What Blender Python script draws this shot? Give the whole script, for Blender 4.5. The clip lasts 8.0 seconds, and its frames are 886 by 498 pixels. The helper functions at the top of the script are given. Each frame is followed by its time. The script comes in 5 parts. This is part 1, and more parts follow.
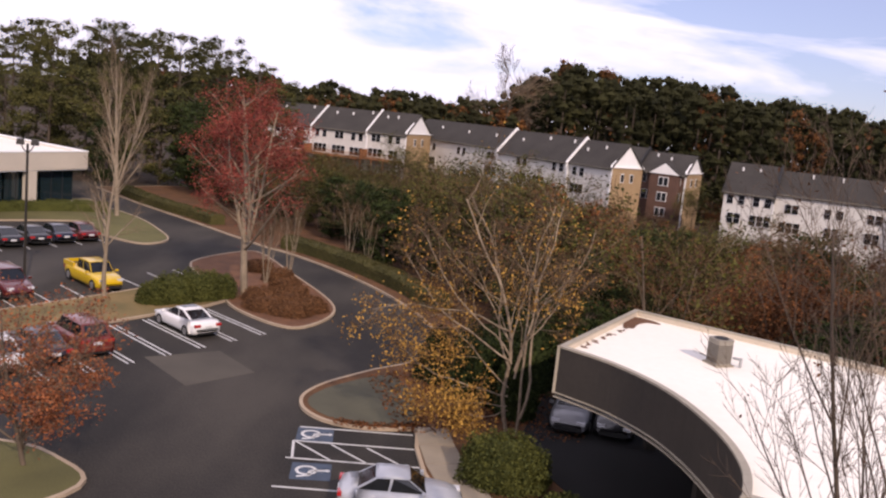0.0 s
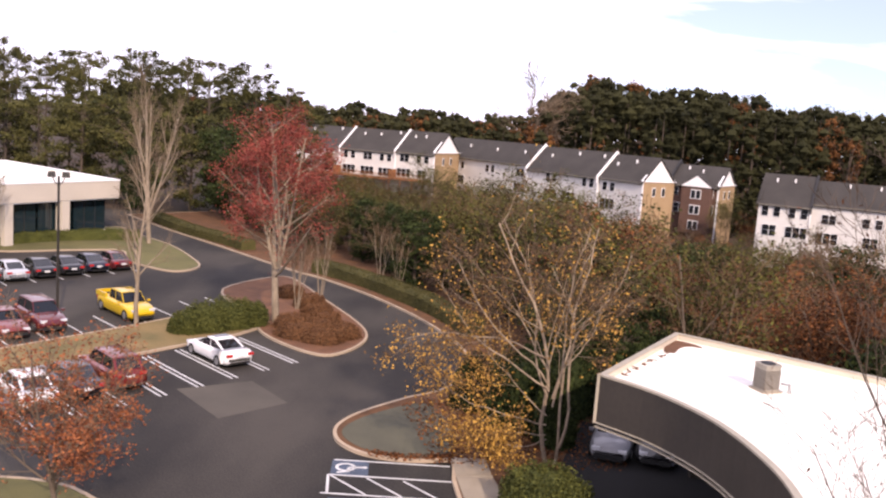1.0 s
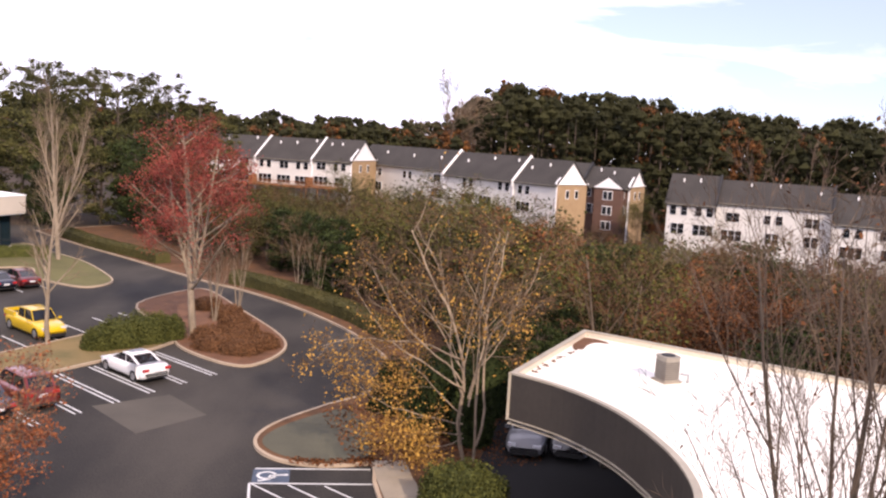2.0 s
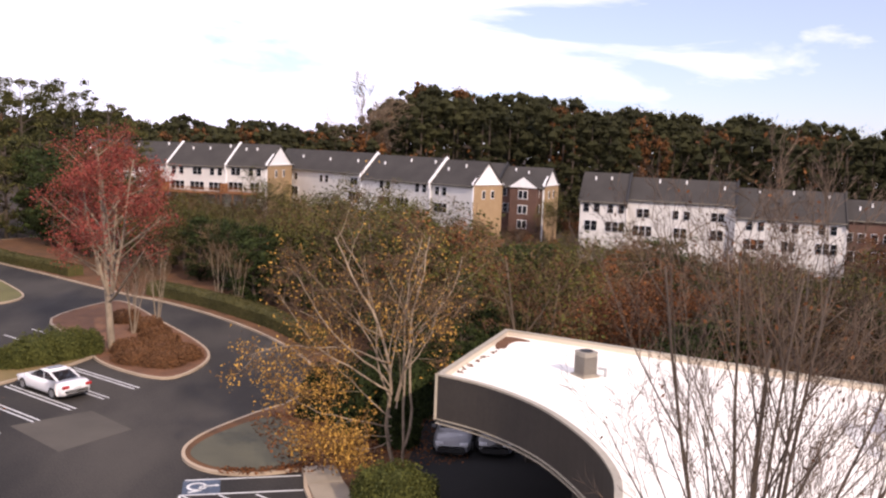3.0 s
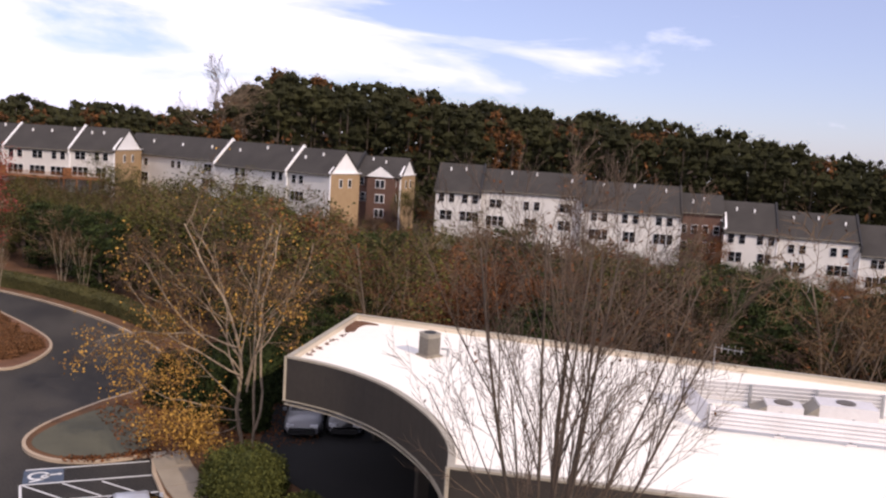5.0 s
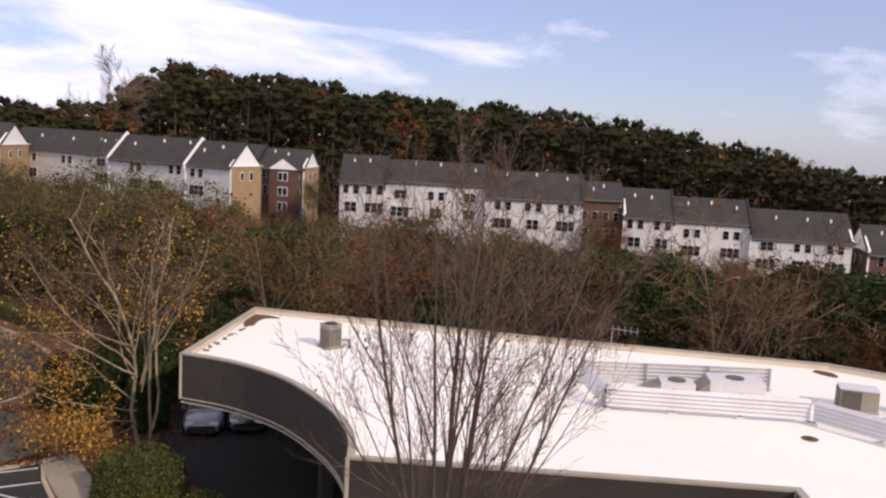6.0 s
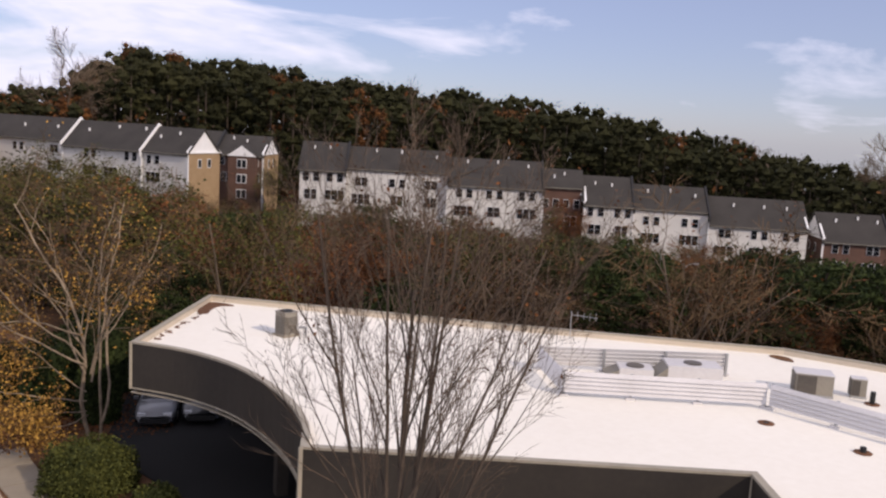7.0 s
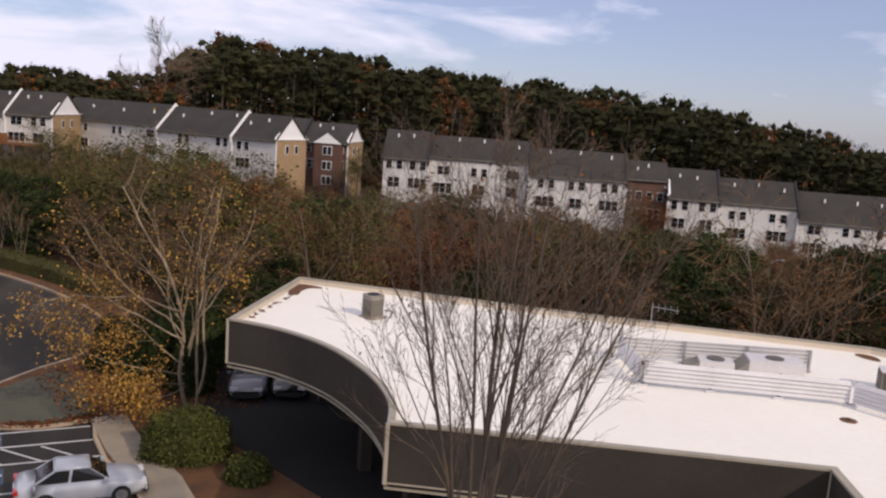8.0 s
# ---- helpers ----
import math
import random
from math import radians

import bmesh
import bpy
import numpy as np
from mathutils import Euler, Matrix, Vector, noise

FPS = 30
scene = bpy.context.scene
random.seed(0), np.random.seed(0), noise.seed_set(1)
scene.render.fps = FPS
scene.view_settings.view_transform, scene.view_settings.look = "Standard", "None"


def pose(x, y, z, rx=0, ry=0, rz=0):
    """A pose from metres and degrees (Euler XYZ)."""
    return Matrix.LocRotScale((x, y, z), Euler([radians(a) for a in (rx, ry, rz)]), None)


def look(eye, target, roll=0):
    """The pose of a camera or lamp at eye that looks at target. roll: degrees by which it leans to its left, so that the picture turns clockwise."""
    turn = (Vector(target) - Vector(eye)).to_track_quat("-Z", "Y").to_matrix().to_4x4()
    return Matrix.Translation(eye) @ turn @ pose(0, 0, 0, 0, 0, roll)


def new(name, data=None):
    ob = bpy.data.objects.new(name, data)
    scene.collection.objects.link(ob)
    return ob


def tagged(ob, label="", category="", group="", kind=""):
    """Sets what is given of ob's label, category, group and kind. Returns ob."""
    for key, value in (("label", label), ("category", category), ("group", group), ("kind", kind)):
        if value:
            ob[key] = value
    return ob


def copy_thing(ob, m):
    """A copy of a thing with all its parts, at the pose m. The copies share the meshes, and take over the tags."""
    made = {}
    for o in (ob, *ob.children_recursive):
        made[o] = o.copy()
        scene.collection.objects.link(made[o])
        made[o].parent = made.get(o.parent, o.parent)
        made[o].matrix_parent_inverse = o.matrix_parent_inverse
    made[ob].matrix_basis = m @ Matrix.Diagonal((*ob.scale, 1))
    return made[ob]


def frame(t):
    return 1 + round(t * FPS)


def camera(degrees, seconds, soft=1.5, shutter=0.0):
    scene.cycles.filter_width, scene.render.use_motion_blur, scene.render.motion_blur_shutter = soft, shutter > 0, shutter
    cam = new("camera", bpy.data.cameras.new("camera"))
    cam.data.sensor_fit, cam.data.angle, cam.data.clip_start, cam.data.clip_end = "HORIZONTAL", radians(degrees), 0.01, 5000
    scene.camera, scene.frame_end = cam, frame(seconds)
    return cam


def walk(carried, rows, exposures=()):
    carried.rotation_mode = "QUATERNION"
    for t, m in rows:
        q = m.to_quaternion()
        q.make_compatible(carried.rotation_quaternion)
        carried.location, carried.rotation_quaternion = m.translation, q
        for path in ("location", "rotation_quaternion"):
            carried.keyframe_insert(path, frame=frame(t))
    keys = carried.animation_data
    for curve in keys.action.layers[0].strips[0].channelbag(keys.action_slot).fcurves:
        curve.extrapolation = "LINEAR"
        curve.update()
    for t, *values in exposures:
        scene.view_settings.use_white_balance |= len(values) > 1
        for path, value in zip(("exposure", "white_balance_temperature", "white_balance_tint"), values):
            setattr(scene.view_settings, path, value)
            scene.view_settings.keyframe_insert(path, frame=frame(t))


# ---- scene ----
cam = camera(54.0, 8.0, soft=2.3)
PATH = [
    (0, (0.599, 2.707, 13.712), (0.704, 22.462, 10.591), 5.84),
    (0.5, (0.388, 3.571, 13.779), (-0.820, 23.282, 10.616), 5.71),
    (1, (0.455, 3.514, 13.977), (-0.165, 23.307, 11.176), 4.25),
    (1.5, (0.802, 2.799, 14.026), (0.976, 22.640, 11.513), 2.63),
    (1.7, (0.822, 2.795, 14.037), (1.409, 22.628, 11.523), 2.67),
    (2.8, (0.468, 1.830, 14.453), (3.143, 21.469, 11.779), 3.13),
    (3, (0.457, 1.802, 14.433), (3.508, 21.416, 11.988), 2.25),
    (3.5, (0.322, 1.249, 14.511), (4.327, 20.701, 12.149), 4.31),
    (4, (0.238, 0.545, 14.758), (5.189, 19.788, 12.482), 4.24),
    (4.2, (0.263, 0.425, 14.682), (5.463, 19.576, 12.193), 2.60),
    (5.3, (0.678, 0.187, 14.513), (7.385, 18.877, 12.122), 4.57),
    (5.5, (0.708, 0.100, 14.540), (7.840, 18.657, 12.356), 4.79),
    (6, (0.976, 0.355, 14.387), (9.140, 18.428, 11.792), 3.01),
    (6.5, (1.196, 0.588, 14.299), (9.898, 18.377, 11.506), 3.06),
    (7, (1.327, 0.684, 14.241), (10.272, 18.349, 11.425), 3.26),
    (7.5, (1.397, 0.534, 14.166), (10.723, 18.048, 11.655), 3.78),
    (8, (0.788, -0.020, 14.310), (8.076, 18.333, 11.141), 3.90),
]
EXPOSURES = [(0.0, -0.70, 7300, 24), (0.5, -0.26, 7300, 25), (1.5, -0.03, 7300, 24), (3.5, -0.38, 7200, 23), (5.5, -0.68, 7100, 20), (8.0, -1.02, 7100, 17)]
walk(cam, [(t, look(eye, target, roll)) for t, eye, target, roll in PATH], EXPOSURES)

# ---- world and sun ----
SUN_TO = Vector((0.40, -0.91, 0.0)).normalized()
SUN_EL = radians(33)
world = bpy.data.worlds.new("sky")
scene.world = world
world.use_nodes = True
wn = world.node_tree.nodes
wl = world.node_tree.links
wn.clear()
w_out = wn.new("ShaderNodeOutputWorld")
w_bg = wn.new("ShaderNodeBackground")
w_sky = wn.new("ShaderNodeTexSky")
w_sky.sky_type = "NISHITA"
w_sky.sun_disc = False
w_sky.sun_elevation = SUN_EL
w_sky.sun_rotation = math.atan2(SUN_TO.x, SUN_TO.y)
w_sky.air_density, w_sky.dust_density, w_sky.ozone_density = 1.0, 0.3, 3.0
w_bg.inputs["Strength"].default_value = 0.135
w_co = wn.new("ShaderNodeTexCoord")
w_map = wn.new("ShaderNodeMapping")
w_map.inputs["Scale"].default_value = (2.2, 2.2, 9.0)
w_map.inputs["Rotation"].default_value = (0.0, 0.12, 0.5)
w_no = wn.new("ShaderNodeTexNoise")
w_no.inputs["Scale"].default_value = 1.7
w_no.inputs["Detail"].default_value = 7.0
w_no.inputs["Roughness"].default_value = 0.58
w_no.inputs["Distortion"].default_value = 0.5
w_ramp = wn.new("ShaderNodeValToRGB")
w_ramp.color_ramp.elements[1].position = 0.68
w_ramp.color_ramp.elements[0].color = (0.25, 0.25, 0.25, 1)
w_ramp.color_ramp.elements[0].position = 0.50
w_sep = wn.new("ShaderNodeSeparateXYZ")
w_side = wn.new("ShaderNodeMapRange")
w_side.inputs["From Min"].default_value = -0.25
w_side.inputs["From Max"].default_value = 0.50
w_side.inputs["To Min"].default_value = 0.30
w_side.inputs["To Max"].default_value = -0.085
w_add = wn.new("ShaderNodeMath")
w_add.operation = "ADD"
w_mix = wn.new("ShaderNodeMixRGB")
w_mix.inputs["Color2"].default_value = (12.2, 13.1, 16.4, 1)
wl.new(w_co.outputs["Generated"], w_map.inputs["Vector"])
wl.new(w_map.outputs["Vector"], w_no.inputs["Vector"])
wl.new(w_co.outputs["Generated"], w_sep.inputs["Vector"])
wl.new(w_sep.outputs["X"], w_side.inputs["Value"])
wl.new(w_no.outputs["Fac"], w_add.inputs[0])
wl.new(w_side.outputs["Result"], w_add.inputs[1])
wl.new(w_add.outputs["Value"], w_ramp.inputs["Fac"])
wl.new(w_ramp.outputs["Color"], w_mix.inputs["Fac"])
w_tint = wn.new("ShaderNodeMixRGB")
w_tint.blend_type = "MULTIPLY"
w_tint.inputs["Fac"].default_value = 1.0
w_tint.inputs["Color2"].default_value = (0.90, 1.04, 1.47, 1)
wl.new(w_sky.outputs["Color"], w_tint.inputs["Color1"])
wl.new(w_tint.outputs["Color"], w_mix.inputs["Color1"])
wl.new(w_mix.outputs["Color"], w_bg.inputs["Color"])
wl.new(w_bg.outputs["Background"], w_out.inputs["Surface"])
sun = new("sun", bpy.data.lights.new("sun", "SUN"))
sun.data.energy, sun.data.angle, sun.data.color = 5.0, radians(0.6), (1.0, 0.91, 0.78)
sun.matrix_world = look((0, 0, 50), Vector((0, 0, 50)) - SUN_TO * math.cos(SUN_EL) - Vector((0, 0, math.sin(SUN_EL))))


# ---- materials ----
def mat(name, col, col2=None, rough=0.85, scale=1.0, fine=30.0, bump=0.15, metal=0.0, island=0.0, rand=0.0, contrast=1.0, stretch=(1, 1, 1), clear=0.0, gloss=0.3):
    m = bpy.data.materials.new(name)
    m.use_nodes = True
    n, l = m.node_tree.nodes, m.node_tree.links
    bsdf = n["Principled BSDF"]
    bsdf.inputs["Roughness"].default_value = rough
    bsdf.inputs["Metallic"].default_value = metal
    bsdf.inputs["Coat Weight"].default_value = clear
    bsdf.inputs["Specular IOR Level"].default_value = 0.5 if metal or clear else 0.1 if island else gloss
    col2 = col2 or tuple(c * 0.7 for c in col)
    co, mp = n.new("ShaderNodeTexCoord"), n.new("ShaderNodeMapping")
    mp.inputs["Scale"].default_value = stretch
    l.new(co.outputs["Object"], mp.inputs["Vector"])
    big, small = n.new("ShaderNodeTexNoise"), n.new("ShaderNodeTexNoise")
    for t, s, d in ((big, scale, 5.0), (small, fine, 3.0)):
        t.inputs["Scale"].default_value = s
        t.inputs["Detail"].default_value = d
        l.new(mp.outputs["Vector"], t.inputs["Vector"])
    mixf = n.new("ShaderNodeMath")
    mixf.operation = "MULTIPLY_ADD"
    mixf.inputs[1].default_value = 0.35
    l.new(small.outputs["Fac"], mixf.inputs[0])
    bigm = n.new("ShaderNodeMath")
    bigm.operation = "MULTIPLY"
    bigm.inputs[1].default_value = 0.65
    l.new(big.outputs["Fac"], bigm.inputs[0])
    l.new(bigm.outputs[0], mixf.inputs[2])
    last = mixf.outputs[0]
    for amount, node, sock in ((island, "ShaderNodeNewGeometry", "Random Per Island"), (rand, "ShaderNodeObjectInfo", "Random")):
        if amount:
            src, sc = n.new(node), n.new("ShaderNodeMath")
            sc.operation = "MULTIPLY_ADD"
            l.new(src.outputs[sock], sc.inputs[0])
            sc.inputs[1].default_value = amount
            off = n.new("ShaderNodeMath")
            off.operation = "SUBTRACT"
            off.inputs[1].default_value = amount / 2
            l.new(last, off.inputs[0])
            l.new(off.outputs[0], sc.inputs[2])
            last = sc.outputs[0]
    rp = n.new("ShaderNodeValToRGB")
    rp.color_ramp.elements[0].position, rp.color_ramp.elements[1].position = 0.5 - 0.22 / contrast, 0.5 + 0.22 / contrast
    rp.color_ramp.elements[0].color, rp.color_ramp.elements[1].color = (*col2, 1), (*col, 1)
    l.new(last, rp.inputs["Fac"])
    l.new(rp.outputs["Color"], bsdf.inputs["Base Color"])
    if bump:
        b = n.new("ShaderNodeBump")
        b.inputs["Strength"].default_value = bump
        b.inputs["Distance"].default_value = 0.02
        l.new(small.outputs["Fac"], b.inputs["Height"])
        l.new(b.outputs["Normal"], bsdf.inputs["Normal"])
    return m


def banded(m, axis, pitch, depth=0.4):
    """Adds fine ribs (laps, courses) across an axis to a material's relief."""
    n, l = m.node_tree.nodes, m.node_tree.links
    bsdf = n["Principled BSDF"]
    co, wv = n.new("ShaderNodeTexCoord"), n.new("ShaderNodeTexWave")
    wv.bands_direction = axis
    wv.wave_profile = "SAW"
    wv.inputs["Scale"].default_value = 0.314 / pitch
    l.new(co.outputs["Object"], wv.inputs["Vector"])
    b = n.new("ShaderNodeBump")
    b.inputs["Strength"].default_value = depth
    b.inputs["Distance"].default_value = 0.03
    l.new(wv.outputs["Fac"], b.inputs["Height"])
    l.new(b.outputs["Normal"], bsdf.inputs["Normal"])
    return m


def glass(name, col, rough=0.05):
    m = bpy.data.materials.new(name)
    m.use_nodes = True
    b = m.node_tree.nodes["Principled BSDF"]
    b.inputs["Base Color"].default_value = (*col, 1)
    b.inputs["Roughness"].default_value = rough
    b.inputs["Specular IOR Level"].default_value = 0.7
    return m


M_ASPHALT = mat("asphalt", (0.057, 0.049, 0.040), (0.014, 0.0125, 0.0115), 0.9, 0.15, 22, 0.3, contrast=2.4, stretch=(1.0, 0.4, 1.0))
# Near-black asphalt: the shade under the canopy is put into this colour.
M_SHADEFLOOR = mat("shade_dark_paving", (0.014, 0.013, 0.013), (0.008, 0.008, 0.008), 0.9, 0.4, 22, 0.3)
M_PATCH = mat("asphalt_patch", (0.098, 0.085, 0.067), (0.058, 0.051, 0.042), 0.92, 0.35, 25, 0.3)
M_PAINT = mat("road_paint", (0.72, 0.72, 0.70), (0.42, 0.42, 0.41), 0.8, 1.2, 14, 0.1)
M_BLUE = mat("blue_paint", (0.075, 0.105, 0.155), (0.04, 0.05, 0.065), 0.8, 1.5, 14, 0.1)
M_KERB = mat("kerb_concrete", (0.46, 0.36, 0.26), (0.29, 0.22, 0.15), 0.9, 0.6, 20, 0.2)
M_WALK = mat("walk_concrete", (0.33, 0.28, 0.21), (0.21, 0.175, 0.135), 0.9, 0.6, 20, 0.2)
M_GRASS = mat("dormant_grass", (0.25, 0.165, 0.070), (0.115, 0.095, 0.036), 0.95, 0.35, 18, 0.5, contrast=1.6)
M_LAWN = mat("clipped_lawn", (0.105, 0.100, 0.066), (0.060, 0.058, 0.042), 0.95, 0.4, 18, 0.5)
M_GREEN = mat("green_lawn", (0.15, 0.135, 0.05), (0.08, 0.075, 0.03), 0.95, 0.3, 18, 0.5)
M_MULCH = mat("pine_straw", (0.20, 0.092, 0.046), (0.095, 0.047, 0.027), 0.95, 0.8, 22, 0.6)
M_LITTER = mat("leaf_litter", (0.17, 0.075, 0.030), (0.050, 0.029, 0.016), 0.95, 0.7, 16, 0.6)
M_EARTH = mat("forest_floor", (0.060, 0.036, 0.019), (0.020, 0.014, 0.009), 0.95, 0.12, 6, 0.6)
M_SIDING = banded(mat("white_siding", (0.66, 0.64, 0.60), (0.54, 0.52, 0.49), 0.6, 0.3, 8, 0.0), "Z", 0.15)
M_TRIM = mat("white_trim", (0.85, 0.84, 0.82), (0.75, 0.74, 0.72), 0.5, 1.0, 10, 0.05)
M_BRICK = banded(mat("tan_brick", (0.40, 0.275, 0.155), (0.30, 0.20, 0.11), 0.9, 0.7, 12, 0.0), "Z", 0.075)
M_DBRICK = banded(mat("red_brick", (0.15, 0.082, 0.060), (0.095, 0.055, 0.043), 0.9, 0.7, 12, 0.0), "Z", 0.075)
M_SHINGLE = banded(mat("grey_shingle", (0.056, 0.050, 0.045), (0.033, 0.030, 0.027), 0.9, 0.35, 7, 0.0), "Z", 0.14)
M_DARKTRIM = mat("dark_trim", (0.035, 0.033, 0.035), (0.02, 0.02, 0.02), 0.7, 1, 10, 0.05)
M_DECK = mat("stained_deck", (0.30, 0.125, 0.05), (0.17, 0.075, 0.035), 0.85, 1.0, 10, 0.2)
M_PANE = glass("window_pane", (0.012, 0.014, 0.018))
M_MEMBRANE = mat("roof_membrane", (0.90, 0.86, 0.77), (0.78, 0.73, 0.63), 0.7, 0.10, 4, 0.05, contrast=0.8)
M_PARAPET = mat("parapet_stucco", (0.62, 0.53, 0.42), (0.48, 0.41, 0.32), 0.85, 0.6, 10, 0.15)
M_FASCIA = mat("dark_fascia", (0.048, 0.040, 0.032), (0.028, 0.024, 0.020), 0.6, 0.5, 6, 0.05)
M_CAP = mat("metal_cap", (0.40, 0.35, 0.27), (0.28, 0.25, 0.19), 0.5, 1.0, 8, 0.05)
M_CREAM = mat("cream_stucco", (0.60, 0.53, 0.44), (0.48, 0.43, 0.36), 0.9, 0.3, 10, 0.15)
M_TINT = glass("tinted_glass", (0.010, 0.022, 0.028), 0.08)
M_LOUVRE = mat("louvre_enamel", (0.66, 0.64, 0.63), (0.52, 0.50, 0.49), 0.5, 0.6, 8, 0.05)
M_UNIT = mat("unit_enamel", (0.30, 0.27, 0.215), (0.20, 0.18, 0.15), 0.6, 1.0, 10, 0.05)
M_COIL = banded(mat("coil_fins", (0.15, 0.13, 0.11), (0.09, 0.08, 0.07), 0.6, 1.0, 10, 0.0), "Z", 0.06, 0.8)
M_STEEL = mat("galvanised_steel", (0.45, 0.45, 0.45), (0.30, 0.30, 0.30), 0.45, 2.0, 14, 0.05, metal=0.6)
M_POLE = mat("bronze_pole", (0.030, 0.026, 0.022), (0.02, 0.018, 0.015), 0.5, 2.0, 14, 0.05)
M_LENS = glass("lamp_lens", (0.55, 0.55, 0.5), 0.2)
M_WOODPOLE = mat("weathered_pole", (0.16, 0.12, 0.09), (0.09, 0.07, 0.05), 0.9, 2.0, 14, 0.2)
M_TYRE = mat("tyre_rubber", (0.022, 0.022, 0.022), None, 0.9, 4, 30, 0.1)
M_RIM = mat("alloy_rim", (0.45, 0.45, 0.46), (0.3, 0.3, 0.3), 0.35, 4, 20, 0.0, metal=0.7)
M_CARGLASS = glass("car_glass", (0.010, 0.012, 0.014), 0.04)
M_TAIL = glass("tail_lamp", (0.40, 0.02, 0.02), 0.15)
M_HEAD = glass("head_lamp", (0.55, 0.56, 0.58), 0.1)
M_BLACKTRIM = mat("black_plastic", (0.02, 0.02, 0.02), None, 0.6, 3, 20, 0.0)
M_PLATE = mat("plate_white", (0.7, 0.7, 0.7), None, 0.5, 3, 20, 0.0)


def paint(name, col):
    return mat(name, col, tuple(c * 0.9 for c in col), 0.28, 0.8, 6, 0.0, clear=0.6)


M_BARK_PALE = mat("pale_bark", (0.34, 0.27, 0.19), (0.16, 0.125, 0.09), 0.9, 3.0, 18, 0.4, stretch=(1, 1, 0.4))
M_BARK_BIRCH = mat("birch_bark", (0.40, 0.31, 0.215), (0.13, 0.095, 0.066), 0.9, 2.0, 12, 0.4, stretch=(1, 1, 0.5))
M_TWIG_BIRCH = mat("birch_twig", (0.150, 0.095, 0.055), (0.060, 0.040, 0.026), 0.95, 0.6, 6, 0.0, island=0.3)
M_BARK = mat("grey_bark", (0.17, 0.125, 0.088), (0.075, 0.057, 0.042), 0.95, 3.0, 18, 0.4, stretch=(1, 1, 0.3))
M_BARK_DARK = mat("dark_bark", (0.11, 0.08, 0.06), (0.05, 0.04, 0.03), 0.95, 3.0, 18, 0.4, stretch=(1, 1, 0.3))
M_TWIG = mat("woodland_twig", (0.155, 0.099, 0.053), (0.022, 0.015, 0.009), 0.95, 0.4, 6, 0.0, island=0.4, rand=0.5)
M_TWIG_GREY = mat("grey_twig", (0.24, 0.175, 0.115), (0.11, 0.08, 0.055), 0.95, 0.6, 6, 0.0, island=0.3)
M_TWIG_DARK = mat("dark_twig", (0.18, 0.128, 0.090), (0.075, 0.055, 0.042), 0.95, 0.6, 6, 0.0, island=0.3)
M_RED = mat("red_leaf", (0.32, 0.070, 0.050), (0.15, 0.038, 0.030), 0.7, 0.5, 6, 0.0, island=0.6)
M_ORANGE = mat("orange_leaf", (0.33, 0.112, 0.045), (0.15, 0.050, 0.026), 0.7, 0.7, 6, 0.0, island=0.6)
M_YELLOW = mat("yellow_leaf", (0.47, 0.265, 0.060), (0.17, 0.085, 0.028), 0.7, 0.7, 6, 0.0, island=0.7)
M_RUST = mat("rust_leaf", (0.23, 0.086, 0.030), (0.065, 0.028, 0.014), 0.8, 0.3, 6, 0.0, island=0.5, rand=0.4)
M_OLIVE = mat("olive_leaf", (0.115, 0.108, 0.027), (0.035, 0.036, 0.013), 0.8, 0.3, 6, 0.0, island=0.5, rand=0.4)
M_NEEDLE = mat("pine_needle", (0.098, 0.092, 0.030), (0.022, 0.025, 0.010), 0.85, 0.2, 5, 0.0, island=0.5, rand=0.3)
M_FARPINE = mat("far_pine_needle", (0.040, 0.039, 0.015), (0.012, 0.013, 0.006), 0.9, 0.05, 1.2, 0.0, island=0.25)
M_FARBARE = mat("far_bare_twig", (0.075, 0.055, 0.040), (0.030, 0.023, 0.018), 0.95, 0.1, 2, 0.0, island=0.3)
M_FARWARM = mat("far_autumn_leaf", (0.17, 0.070, 0.024), (0.04, 0.022, 0.012), 0.9, 0.08, 1.2, 0.0, island=0.4)
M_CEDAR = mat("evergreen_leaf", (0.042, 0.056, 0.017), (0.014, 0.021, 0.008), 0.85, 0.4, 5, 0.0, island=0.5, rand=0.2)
M_SHRUB = mat("shrub_leaf", (0.095, 0.100, 0.026), (0.035, 0.042, 0.013), 0.75, 0.8, 6, 0.0, island=0.6)
M_BROWNSHRUB = mat("brown_shrub_leaf", (0.19, 0.090, 0.042), (0.075, 0.040, 0.022), 0.85, 0.8, 6, 0.0, island=0.6)
M_HEDGE = mat("hedge_leaf", (0.088, 0.078, 0.028), (0.032, 0.033, 0.013), 0.8, 0.5, 6, 0.0, island=0.6)


